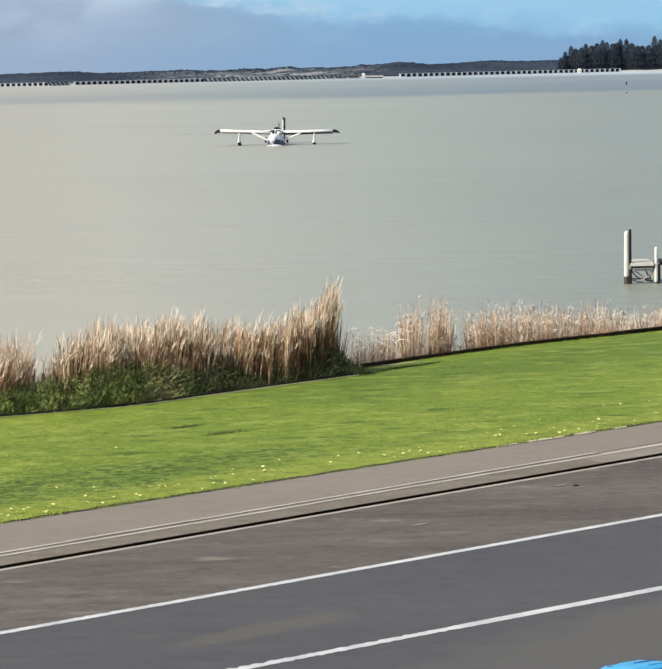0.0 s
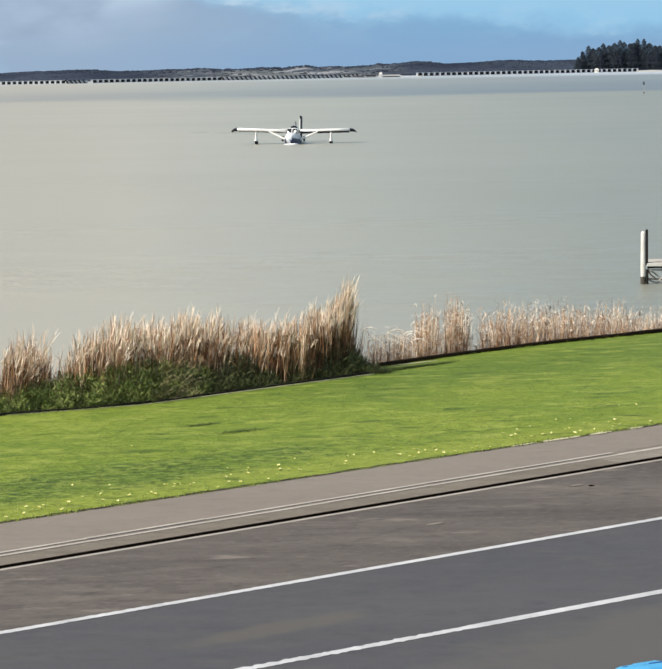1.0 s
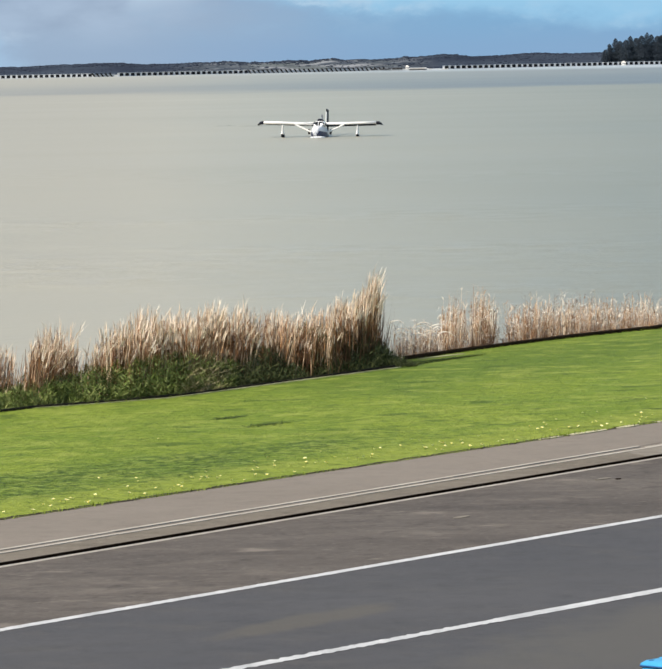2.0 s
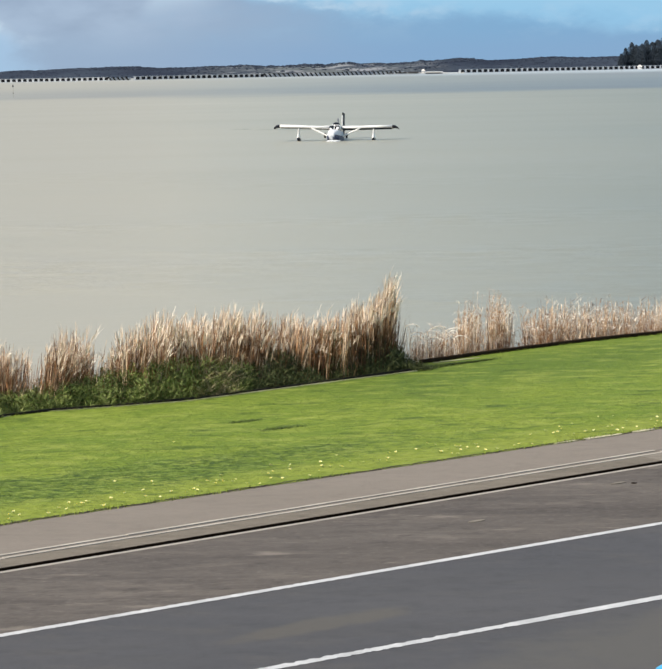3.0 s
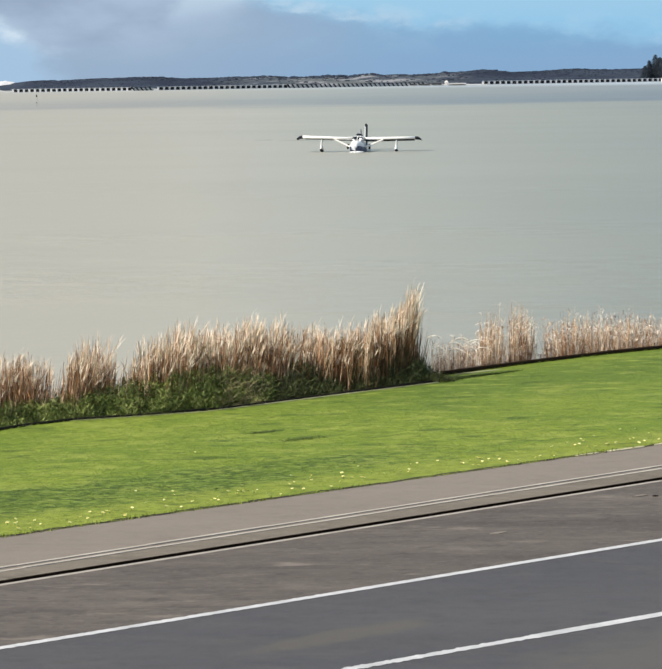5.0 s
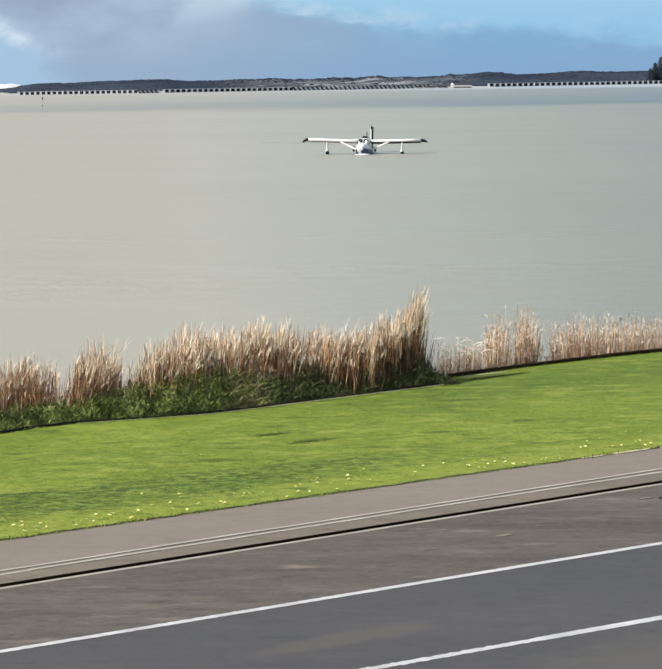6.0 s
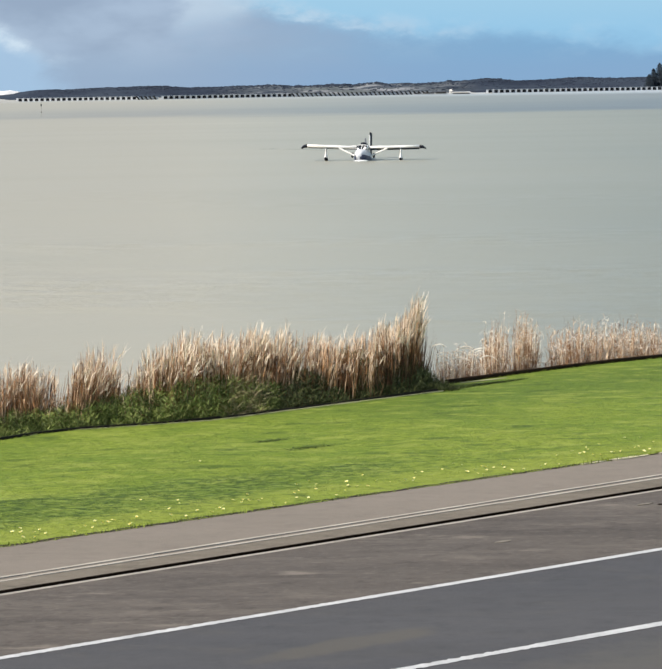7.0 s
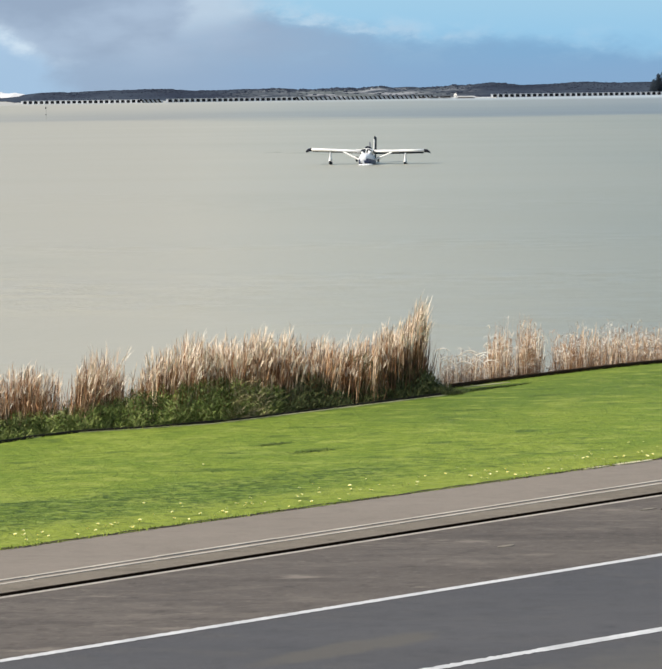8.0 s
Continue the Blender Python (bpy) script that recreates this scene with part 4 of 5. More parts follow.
            tube(bm, last, here, 0.011 * (1.1 - 0.5 * a), 0.011 * (1.0 - 0.5 * a), 5)
            last = here
    snapped = part("snapped_reeds", bm, M_WISP)
    tagged(snapped, "tall bleached reed stems snapped over above the water", "reeds", kind="stuff")


reed_bed()
sparse_reeds()


# ---- weeds in front of the reeds ----
WEED_X = [-11, -7.5, -6.0, -5.2, -4.3, -3.6, -3.1, -2.8, -2.55, -2.2, -1.75, -1.4, -1.1, -0.6, -0.2, 0.15, 0.4]
WEED_Z = [1.22, 1.25, 1.32, 1.48, 1.64, 1.66, 1.58, 1.44, 1.38, 1.54, 1.52, 1.28, 1.06, 1.08, 1.20, 1.30, 1.2]


def weeds(name, count, seed, material, label, x0, x1, low, size):
    rng = np.random.default_rng(seed)
    roots, heights, leans = [], [], []
    while len(roots) < count:
        x = rng.uniform(x0, x1)
        back = rng.beta(1.0, 1.3) * 1.5
        s = 22.0
        for _ in range(4):
            n = n_shore(s) + 0.07 + back
            s = (x - N.x * n) / U.x
        if s > 28.3:
            continue
        top = np.interp(x, WEED_X, WEED_Z) + 0.10 * noise.noise(Vector((x * 2.2, back * 2, seed)))
        dome = 0.90 + (top - 0.90 + 0.16 * noise.noise(Vector((x * 4.6, back * 4.6, seed + 3)))) * min(1.0, 0.40 + back * 1.1)
        z = rng.uniform(0.86, 1.05) if rng.uniform() < low else 0.9 + (dome - 0.9) * rng.uniform(0.3, 1.0)
        roots.append(sn(s, n, min(z, dome) - 0.06))
        heights.append(rng.uniform(0.5, 1.0) * size)
        leans.append(rng.normal(0, 0.6 * size, 2))
    roots = np.array(roots)
    v, f = ribbons(rng, roots, np.array(heights), np.array(leans), rng.uniform(0.004, 0.011, len(roots)), 0.8, 2)
    stuff(name, v, f, material, label, "weeds")


weeds("shore_weeds", 42000, 3, M_WEED, "green leafy weeds massed below the reeds", -10.5, -2.5, 0.2, 0.085)
# dark leaf colour paints the shade right of the green mound
weeds("shaded_weeds", 15500, 9, M_WEED_SHADED, "weeds darkened for shade along the reeds' lower edge", -2.9, 0.30, 0.2, 0.085)
weeds("dry_weeds", 2200, 4, M_WEED_DRY, "dry straw-coloured stalks among the green weeds", -3.4, -2.75, 0.4, 0.15)


def corner_weeds():
    """Weeds spilling round the end of the reed bed, darkened for its shade."""
    rng = np.random.default_rng(44)
    roots, heights, leans = [], [], []
    while len(roots) < 6500:
        s, n = rng.uniform(25.4, 27.72), rng.uniform(35.36, 36.5)
        if n < n_shore(s) + 0.06 - 0.55 * max(0.0, 1 - abs(s - 27.6) / 0.5):
            continue
        slope = 0.80 * min(1.0, (27.85 - s) / 0.9) * min(1.0, (s - 25.1) / 0.5) * min(1.0, 0.10 + (n - 35.36) * 1.2)
        mound = max(0.0, slope + 0.14 * noise.noise(Vector((s * 4, n * 4, 2))))
        z = 0.96 + mound * rng.uniform(0, 1)
        roots.append(sn(s, n, z))
        heights.append(rng.uniform(0.04, 0.12))
        leans.append(rng.normal(0, 0.05, 2))
    v, f = ribbons(rng, np.array(roots), np.array(heights), np.array(leans), rng.uniform(0.004, 0.009, len(roots)), 0.8, 2)
    stuff("corner_weeds", v, f, M_WEED_SHADED, "weeds darkened for shade at the end of the reed bed", "weeds")


corner_weeds()


def shadow_and_lone_tufts():
    """Dark tufts laid as the reed bed's shadow, trailing off from its corner."""
    rng = np.random.default_rng(52)
    s = 27.2 + 2.6 * rng.beta(1.0, 1.8, 3000)
    n = 35.66 + 0.065 * (s - 27.2) + rng.normal(0, 0.10, 3000) * ((30.2 - s) / 2.7) ** 1.5
    # two lone rank patches out on the lawn
    lone_s, lone_n = [], []
    for x, y, spread in ((-1.70, 37.12, 0.24), (-2.41, 38.1, 0.15)):
        p = Vector((x, y, 0))
        lone_s.append(p.dot(U) + rng.normal(0, spread, 330))
        lone_n.append(p.dot(N) + rng.normal(0, spread * 0.30, 330))
    s, n = np.concatenate([s, *lone_s]), np.concatenate([n, *lone_n])
    count = len(s)
    z = np.array([lawn_z(a, (b - N_PATH(a)) / (n_shore(a) - N_PATH(a))) for a, b in zip(s, n)])
    roots = np.array([sn(a, b, c - 0.005) for a, b, c in zip(s, n, z)])
    v, f = ribbons(rng, roots, np.where(np.arange(count) < 3000, rng.uniform(0.012, 0.042, count), rng.uniform(0.008, 0.026, count)), rng.normal(0, 0.04, (count, 2)), rng.uniform(0.006, 0.012, count), 0.8, 2)
    stuff("shadow_and_lone_tufts", v, f, M_TUFT, "dark grass tufts laid as the reeds' shadow, with two lone patches", "grass")


shadow_and_lone_tufts()


def rank_tufts():
    """Low dark clods of uneven growth in the band beside the path."""
    rng = np.random.default_rng(61)
    cs, cn = rng.normal(14.0, 4.2, 420), rng.normal(28.1, 0.62, 420)
    keep = (cs > 7.0) & (cs < 22.0) & (cn > 26.5) & (cn < 30.5)
    cs, cn = np.repeat(cs[keep], 22), np.repeat(cn[keep], 22)
    s, n = cs + rng.normal(0, 0.085, len(cs)), cn + rng.normal(0, 0.05, len(cs))
    roots = np.array([sn(a, b, lawn_z(a, (b - N_PATH(a)) / (n_shore(a) - N_PATH(a))) - 0.004) for a, b in zip(s, n)])
    v, f = ribbons(rng, roots, rng.uniform(0.005, 0.016, len(s)), rng.normal(0, 0.03, (len(s), 2)), rng.uniform(0.005, 0.011, len(s)), 0.8, 2)
    stuff("rank_tufts", v, f, M_RANK, "low dark clods of rank grass in the lawn", "grass")


rank_tufts()


# ---- timber edging and pale lit edge along the shore ----
def edging():
    wall = empty("timber_edging", Matrix.Translation(sn(28.3, n_shore(28.3), 0.6)))
    inv = wall.matrix_world.inverted()
    rng = random.Random(8)
    s = 10.0
    while s < 60:
        e = s + (0.86 if s < 27 else 2.38)
        if 27.0 < s < 28:
            s = 28.25
            continue
        a, b = sn(s, n_shore(s) + 0.05), sn(e, n_shore(e) + 0.05)
        d = (b - a)
        bm = bmesh.new()
        box(bm, 0, d.length - 0.004, -0.03, 0.08 if s > 28 else 0.0, 0.0, (1.034 if s > 28 else 1.048) + rng.uniform(-0.006, 0.006), 0.008)
        # near-black wood paints the shadow under the weeds and the shaded face
        ob = part("sleeper", bm, M_SLEEPER if s > 28 else M_DARK_SHADE, wall)
        ob.matrix_parent_inverse = Matrix()
        ob.matrix_basis = inv @ Matrix.Translation(a) @ pose(0, 0, 0, 0, 0, math.degrees(math.atan2(d.y, d.x)))
        s = e
    tagged(wall, "weathered timber sleeper edging between lawn and water, darkened for its shaded face", "retaining edge", kind="structure")


edging()
# pale strip added to paint the light caught by the lawn's edge
strip("mowing_strip", lambda s: n_shore(s) - 0.05 * min(1.0, (s - 18.4) / 4) + 0.010, lambda s: n_shore(s) + 0.014, 1.014, 1.014, M_LIT_EDGE, depth=0.25,
      s_list=[18.5 + 0.1 * i for i in range(89)], label="thin pale strip painting the light on the lawn edge")


# ---- jetty end ----
def jetty():
    base = empty("jetty", Matrix.Translation((9.27, 73.0, 0)))

    def pile(x, y, top, r, wet):
        bm = bmesh.new()
        tube(bm, (x, y, wet), (x + 0.01, y, top - 0.03), r, r * 0.93, 12, 0.03)
        tube(bm, (x + 0.01, y, top - 0.03), (x + 0.012, y, top + 0.02), r * 0.93, r * 0.6, 12)
        ob = part("timber_post", bm, M_PILE, base, "bleached timber pile")
        bm = bmesh.new()
        tube(bm, (x, y, -1.5), (x, y, wet + 0.002), r * 1.01, r * 1.01, 12, 0.03)
        part("wet_base", bm, M_WETPILE, ob, "dark wet foot of the pile")

    pile(-0.035, 0.0, 1.62, 0.082, 0.24)
    pile(0.88, -0.02, 1.12, 0.058, 0.05)
    for x, y in ((1.75, 1.0), (3.2, -0.02), (3.2, 1.0)):
        pile(x, y, 0.58, 0.075, 0.3)
    # black posts added beside the piles to paint their shaded sides
    for x, z0, z1 in ((0.072, 0.60, 1.70), (0.080, -1.5, 0.46), (0.965, -1.5, 0.58)):
        bm = bmesh.new()
        tube(bm, (x, -0.03, z0), (x + 0.007, -0.03, z1), 0.046, 0.040, 10, 0.02)
        part("pile_shade", bm, M_DARK_SHADE, base, "black post added as the pile's shaded side")
    bm = bmesh.new()
    box(bm, 0.10, 0.80, 0.0, 1.25, 0.63, 0.672, 0.012)
    part("landing", bm, M_GREYWOOD, base, "silver-grey weathered landing boards")
    # the long black one is the landing's shadow line, built as a strip
    for x0, x1, z0, z1, y, wood in ((0.08, 0.80, 0.555, 0.655, -0.06, M_PILE), (0.10, 0.90, 0.49, 0.550, 0.02, M_DARK_SHADE), (0.17, 0.90, 0.405, 0.465, 0.03, M_GREYWOOD), (0.80, 0.86, 0.42, 0.66, 0.02, M_DARK_SHADE)):
        bm = bmesh.new()
        box(bm, x0, x1, y - 0.04, y + 0.035, z0, z1, 0.008)
        part("crossbeam", bm, wood, base)
    bm = bmesh.new()
    box(bm, 0.96, 3.4, -0.10, -0.02, 0.57, 0.64, 0.012)
    box(bm, 0.96, 3.4, 0.95, 1.05, 0.57, 0.64, 0.012)
    part("bearer", bm, M_DARK_SHADE, base, "dark timber bearer under the deck")
    rng = random.Random(19)
    for a, b in (((0.12, 0.05, 0.47), (0.52, 0.08, 0.16)), ((0.86, 0.05, 0.44), (0.40, 0.10, 0.05)), ((0.70, 0.02, 0.40), (0.78, 0.03, 0.12)), ((0.14, 0.1, 0.13), (0.60, 0.12, 0.04)), ((0.50, 0.14, 0.17), (0.80, 0.16, 0.06)),
                 ((0.16, 0.5, 0.40), (0.46, 0.5, 0.10)), ((0.62, 0.6, 0.42), (0.84, 0.6, 0.10)), ((0.12, 0.9, 0.09), (0.86, 0.9, 0.07))):
        bm = bmesh.new()
        mid = (Vector(a) + Vector(b)) / 2 + Vector((rng.uniform(-0.04, 0.04), 0, rng.uniform(-0.06, 0.03)))
        tube(bm, a, mid, 0.026, 0.022, 8, 0.1)
        tube(bm, mid, b, 0.022, 0.018, 8, 0.1)
        part("brace", bm, M_GREYWOOD if a[1] < 0.11 else M_TIMBER, base)
    for i in range(16):
        bm = bmesh.new()
        box(bm, 0.98 + 0.15 * i, 1.12 + 0.15 * i, -0.15, 1.1, 0.642, 0.68, 0.006)
        part("plank", bm, M_DARK_SHADE, base)
    tagged(base, "end of a timber jetty with bleached piles in the lake", "jetty")


jetty()


# ---- channel marker ----
def marker():
    base = empty("channel_marker", Matrix.Translation((-103.5, 658, 0)))
    bm = bmesh.new()
    tube(bm, (0, 0, -2), (0.05, 0, 3.1), 0.055, 0.05, 8)
    part("post", bm, M_GREYWOOD, base)
    bm = bmesh.new()
    tube(bm, (0, 0, 2.95), (0, 0, 3.6), 0.17, 0.15, 8)
    part("topmark", bm, M_RAKER, base, "dark can-shaped topmark")
    bm = bmesh.new()
    tube(bm, (0, 0, 1.2), (0, 0, 1.45), 0.13, 0.13, 8)
    part("band", bm, M_GATE, base)
    tagged(base, "thin grey channel marker post with a dark topmark", "channel marker", "channel markers")
    other = copy_thing(base, Matrix.Translation((62.5, 491, -0.45)))
    other.scale = (0.9, 0.9, 1.0)


marker()


# ---- flying boat ----
def seaplane():
    plane = empty("flying_boat", pose(-4.6, 221.0, -0.08, -6.0, 1.0, -5.5))

    def ring(y, w, z0, z1, n=20, power=2.6, chine=0.0):
        out = []
        for i in range(n):
            g = 2 * math.pi * i / n
            c, s = math.cos(g), math.sin(g)
            x = w * math.copysign(abs(c) ** (2 / power), c)
            z = (z0 + z1) / 2 + (z1 - z0) / 2 * math.copysign(abs(s) ** (2 / power), s)
            if s < 0:
                z += chine * abs(x)
            out.append((x, y, z))
        return out

    def ring_at(x, w, y0, y1, z, n=12):
        return [(x + w * math.cos(2 * math.pi * i / n), (y0 + y1) / 2 + (y1 - y0) / 2 * math.sin(2 * math.pi * i / n), z) for i in range(n)]

    bm = bmesh.new()
    loft(bm, [ring(-3.5, 0.16, 0.22, 0.46), ring(-3.2, 0.34, 0.02, 0.70), ring(-2.6, 0.54, -0.18, 0.86, chine=0.2), ring(-1.9, 0.63, -0.28, 0.98, chine=0.2),
              ring(-1.2, 0.66, -0.30, 1.05, chine=0.2), ring(0.4, 0.66, -0.30, 1.08, chine=0.2), ring(1.4, 0.52, -0.12, 1.06), ring(2.6, 0.28, 0.30, 0.98),
              ring(4.2, 0.17, 0.55, 0.95), ring(5.8, 0.10, 0.68, 0.92)])
    hull = part("hull", bm, M_HULL, plane, "pale grey-white boat hull")
    # navy skins paint the hull's shade, reaching further on the right
    for side in (-1, 1):
        bm = bmesh.new()
        cols = []
        shape = ((1.0, 0.02), (1.0, -0.28), (0.96, -0.64), (0.74, -0.93), (0.10, -1.02)) if side > 0 else ((1.0, -0.05), (1.0, -0.30), (0.97, -0.62), (0.86, -0.86))
        bow = ((-3.42, 0.22, 0.14, 0.52), (-3.2, 0.352, 0.01, 0.71)) if side > 0 else ()
        for y, w, z0, z1 in bow + ((-3.0, 0.41, -0.05, 0.75), (-2.6, 0.555, -0.18, 0.86), (-1.9, 0.645, -0.28, 0.98), (-1.2, 0.675, -0.30, 1.05), (0.4, 0.675, -0.30, 1.08), (1.4, 0.535, -0.12, 1.06)):
            mid, half = (z0 + z1) / 2, (z1 - z0) / 2
            cols.append([bm.verts.new((side * w * k, y, mid + half * h)) for k, h in shape])
        for p, q in zip(cols, cols[1:]):
            for i in range(len(shape) - 1):
                bm.faces.new((p[i], p[i + 1], q[i + 1], q[i]) if side > 0 else (p[i], q[i], q[i + 1], p[i + 1]))
        bmesh.ops.recalc_face_normals(bm, faces=bm.faces[:])
        bmesh.ops.solidify(bm, geom=bm.faces[:], thickness=-0.02)
        part("hull_shade", bm, M_HULLSHADE, hull, "lower hull side painted navy for its shade")
    bm = bmesh.new()
    loft(bm, [ring(-2.05, 0.36, 0.86, 0.98), ring(-1.65, 0.50, 0.88, 1.22), ring(-1.2, 0.55, 0.92, 1.44), ring(-0.4, 0.56, 0.95, 1.52), ring(0.6, 0.50, 0.95, 1.46), ring(1.5, 0.3, 0.95, 1.2)])
    part("cabin", bm, M_WHITE, plane)
    for side in (-1, 1):
        bm = bmesh.new()
        pts = [(0.05, -2.12, 0.94), (0.46, -1.88, 0.90), (0.52, -1.55, 1.14), (0.42, -1.38, 1.32), (0.05, -1.46, 1.34)]
        vs = [bm.verts.new((side * x, y - 0.035, z + 0.03)) for x, y, z in pts]
        bm.faces.new(vs if side > 0 else vs[::-1])
        bmesh.ops.solidify(bm, geom=bm.faces[:], thickness=0.02)
        part("windscreen", bm, M_GLASS, plane, "dark glossy windscreen pane")
        bm = bmesh.new()
        box(bm, side * 0.555 - 0.015, side * 0.555 + 0.015, -1.0, -0.1, 1.10, 1.36, 0.01)
        part("side_window", bm, M_GLASS, plane, "dark side window")
    bm = bmesh.new()
    loft(bm, [ring(-0.7, 0.18, 1.50, 1.64, 14, 2.0), ring(-0.45, 0.27, 1.44, 1.73, 14, 2.0), ring(0.4, 0.29, 1.40, 1.75, 14, 2.0), ring(1.3, 0.20, 1.44, 1.70, 14, 2.0), ring(1.7, 0.08, 1.52, 1.66, 14, 2.0)])
    part("engine_cowling", bm, M_NAVY, plane, "dark engine cowling above the cabin")
    prop = bmesh.new()
    bmesh.ops.create_icosphere(prop, subdivisions=2, radius=0.10, matrix=Matrix.Translation((0, 1.78, 1.60)))
    hub = part("propeller", prop, M_METAL, plane)
    for k in range(2):
        bm = bmesh.new()
        g = radians(97 + 180 * k)
        m = Matrix.Translation((0, 1.80, 1.60)) @ Matrix.Rotation(-g + math.pi / 2, 4, "Y")
        box(bm, -0.075, 0.075, -0.012, 0.012, 0.08, 0.70, 0.008, m)
        part("blade", bm, M_METAL, hub)

    def foil(x, z, chord, thick, y0=-0.75):
        out = []
        for i in range(14):
            g = 2 * math.pi * i / 14
            u = 0.5 - 0.5 * math.cos(g)
            out.append((x, y0 + chord * u, z + math.copysign(1, math.sin(g)) * thick * 1.4 * (u ** 0.5) * (1 - u) * (1.25 if math.sin(g) > 0 else 0.75) + thick * 0.02 * math.sin(g)))
        return out

    for side in (-1, 1):
        bm = bmesh.new()
        loft(bm, [foil(side * x, z, 1.52, 0.27) for x, z in ((0.40, 1.20), (2.0, 1.23), (3.6, 1.28), (5.28, 1.33))])
        bmesh.ops.recalc_face_normals(bm, faces=bm.faces[:])
        wing = part("wing", bm, M_WHITE, plane, "white rectangular wing")
        bm = bmesh.new()
        loft(bm, [foil(side * x, z, c, th, y) for x, z, c, th, y in ((5.28, 1.33, 1.53, 0.28, -0.755), (5.58, 1.31, 1.50, 0.25, -0.72), (5.79, 1.23, 1.35, 0.13, -0.6), (5.87, 1.15, 1.1, 0.06, -0.5))])
        bmesh.ops.recalc_face_normals(bm, faces=bm.faces[:])
        part("wing_tip", bm, M_NAVY, wing, "drooped dark wing tip")
        # dark skin paints the shade under the wing, deeper on the right
        bm = bmesh.new()
        loft(bm, [[(side * x, y, z + dz - (0.05 if side > 0 else 0.0)) for y, dz in ((-0.60, -0.075), (-0.30, -0.118), (0.2, -0.128), (0.72, -0.045), (0.70, -0.02), (0.2, -0.06), (-0.30, -0.06), (-0.58, -0.05))] for x, z in ((0.62, 1.203), (2.0, 1.23), (3.6, 1.28), (5.2, 1.327))])
        bmesh.ops.recalc_face_normals(bm, faces=bm.faces[:])
        part("wing_underside", bm, M_NAVY, wing, "wing underside skin darkened for its shade")
        bm = bmesh.new()
        tube(bm, (side * 0.60, -0.72, 0.36), (side * 2.30, -0.66, 1.17), 0.085, 0.075, 10)
        part("wing_strut", bm, M_WHITE, plane)
        bm = bmesh.new()
        loft(bm, [ring_at(side * 3.52, 0.16, -0.75, 0.30, 0.20), ring_at(side * 3.52, 0.17, -0.72, 0.25, 0.36), ring_at(side * 3.52, 0.11, -0.66, 0.12, 0.52), ring_at(side * 3.52, 0.07, -0.62, 0.05, 0.80), ring_at(side * 3.52, 0.07, -0.62, 0.05, 1.26)])
        strut = part("float_strut", bm, M_WHITE, plane)
        bm = bmesh.new()
        loft(bm, [[(side * 3.52 + px * k, y, 0.17 + pz * k) for px, y_, pz in ring(0, 0.15, -0.18, 0.17, 12, 2.2)] for y, k in ((-1.0, 0.12), (-0.8, 0.6), (-0.4, 1.0), (0.2, 0.95), (0.8, 0.25))])
        part("float", bm, M_NAVY, plane, "dark wing-tip float")
        bm = bmesh.new()
        tube(bm, (side * 0.93, -0.45, 0.50), (side * 1.09, -0.45, 0.50), 0.24, 0.24, 16)
        wheel = part("wheel", bm, M_BLACK, plane, "raised black main wheel")
        bm = bmesh.new()
        tube(bm, (side * 0.6, -0.45, 0.48), (side * 0.94, -0.45, 0.50), 0.06, 0.05, 8)
        part("axle", bm, M_METAL, wheel)
        bm = bmesh.new()
        loft(bm, [[(x, y, z) for x, y, z in foil(side * px, 1.78, c, 0.10, 4.9)] for px, c in ((0.05, 0.95), (1.75, 0.75))])
        bmesh.ops.recalc_face_normals(bm, faces=bm.faces[:])
        part("tailplane", bm, M_WHITE, plane)
    bm = bmesh.new()
    box(bm, -0.04, 0.04, 4.5, 4.93, 0.8, 2.80, 0.025)
    part("fin", bm, M_WHITE, plane)
    # rudder in navy to paint the tail's shaded side
    bm = bmesh.new()
    box(bm, -0.06, 0.06, 4.952, 6.15, 0.85, 3.10, 0.025)
    bmesh.ops.rotate(bm, verts=bm.verts[:], cent=(0, 4.95, 0), matrix=Matrix.Rotation(radians(-0.8), 3, "Z"))
    part("rudder", bm, M_NAVY, plane, "tall rudder turned to one side, darkened for its shaded face")
    tagged(plane, "white flying boat with dark wing tips on the lake", "seaplane")

    bm = bmesh.new()
    bmesh.ops.create_icosphere(bm, subdivisions=4, radius=1.0)
    for v in bm.verts:
        j = 1 + 0.22 * noise.noise(v.co * 4.0)
        v.co = Vector((v.co.x * 0.70 * j, v.co.y * 1.5 * j, v.co.z * 0.14 * j))
    ob = part("bow_wave", bm, M_FOAM)
    ob.matrix_world = pose(-4.78, 218.2, 0.0, 0, 0, -5.5)
    tagged(ob, "low white foam round the bow of the flying boat", "foam")


seaplane()


def wake():
    """Low swells left on the water behind the flying boat."""
    rng = random.Random(31)
    for x, y, length, turn in ((-13.2, 263, 7.5, 8), (-10.5, 257, 5.0, 6), (-16.5, 266, 4.0, 10), (-6.5, 243, 5.5, 4)):
        bm = bmesh.new()
        rows = []
        for i in range(25):
            u = i / 24
            swell = math.sin(math.pi * u) * (0.75 + 0.5 * noise.noise(Vector((u * 6.0, x, 0))))
            mid = 0.5 * noise.noise(Vector((u * 3.0, y, 4)))
            rows.append([bm.verts.new(((u - 0.5) * length, mid + d, -0.02 + 0.16 * h * swell)) for d, h in ((-1.3, 0.0), (-0.5, 0.6), (0.0, 1.0), (0.6, 0.55), (1.4, 0.0))])
        for p, q in zip(rows, rows[1:]):
            for k in range(4):
                f = bm.faces.new((p[k], q[k], q[k + 1], p[k + 1]))
                f.smooth = True
        ob = part("wake", bm, M_WATER)
        ob.matrix_world = pose(x, y, 0.0, 0, 0, turn + rng.uniform(-2, 2))
        tagged(ob, "low smooth swell of silty water behind the flying boat", "wake", kind="structure")


wake()


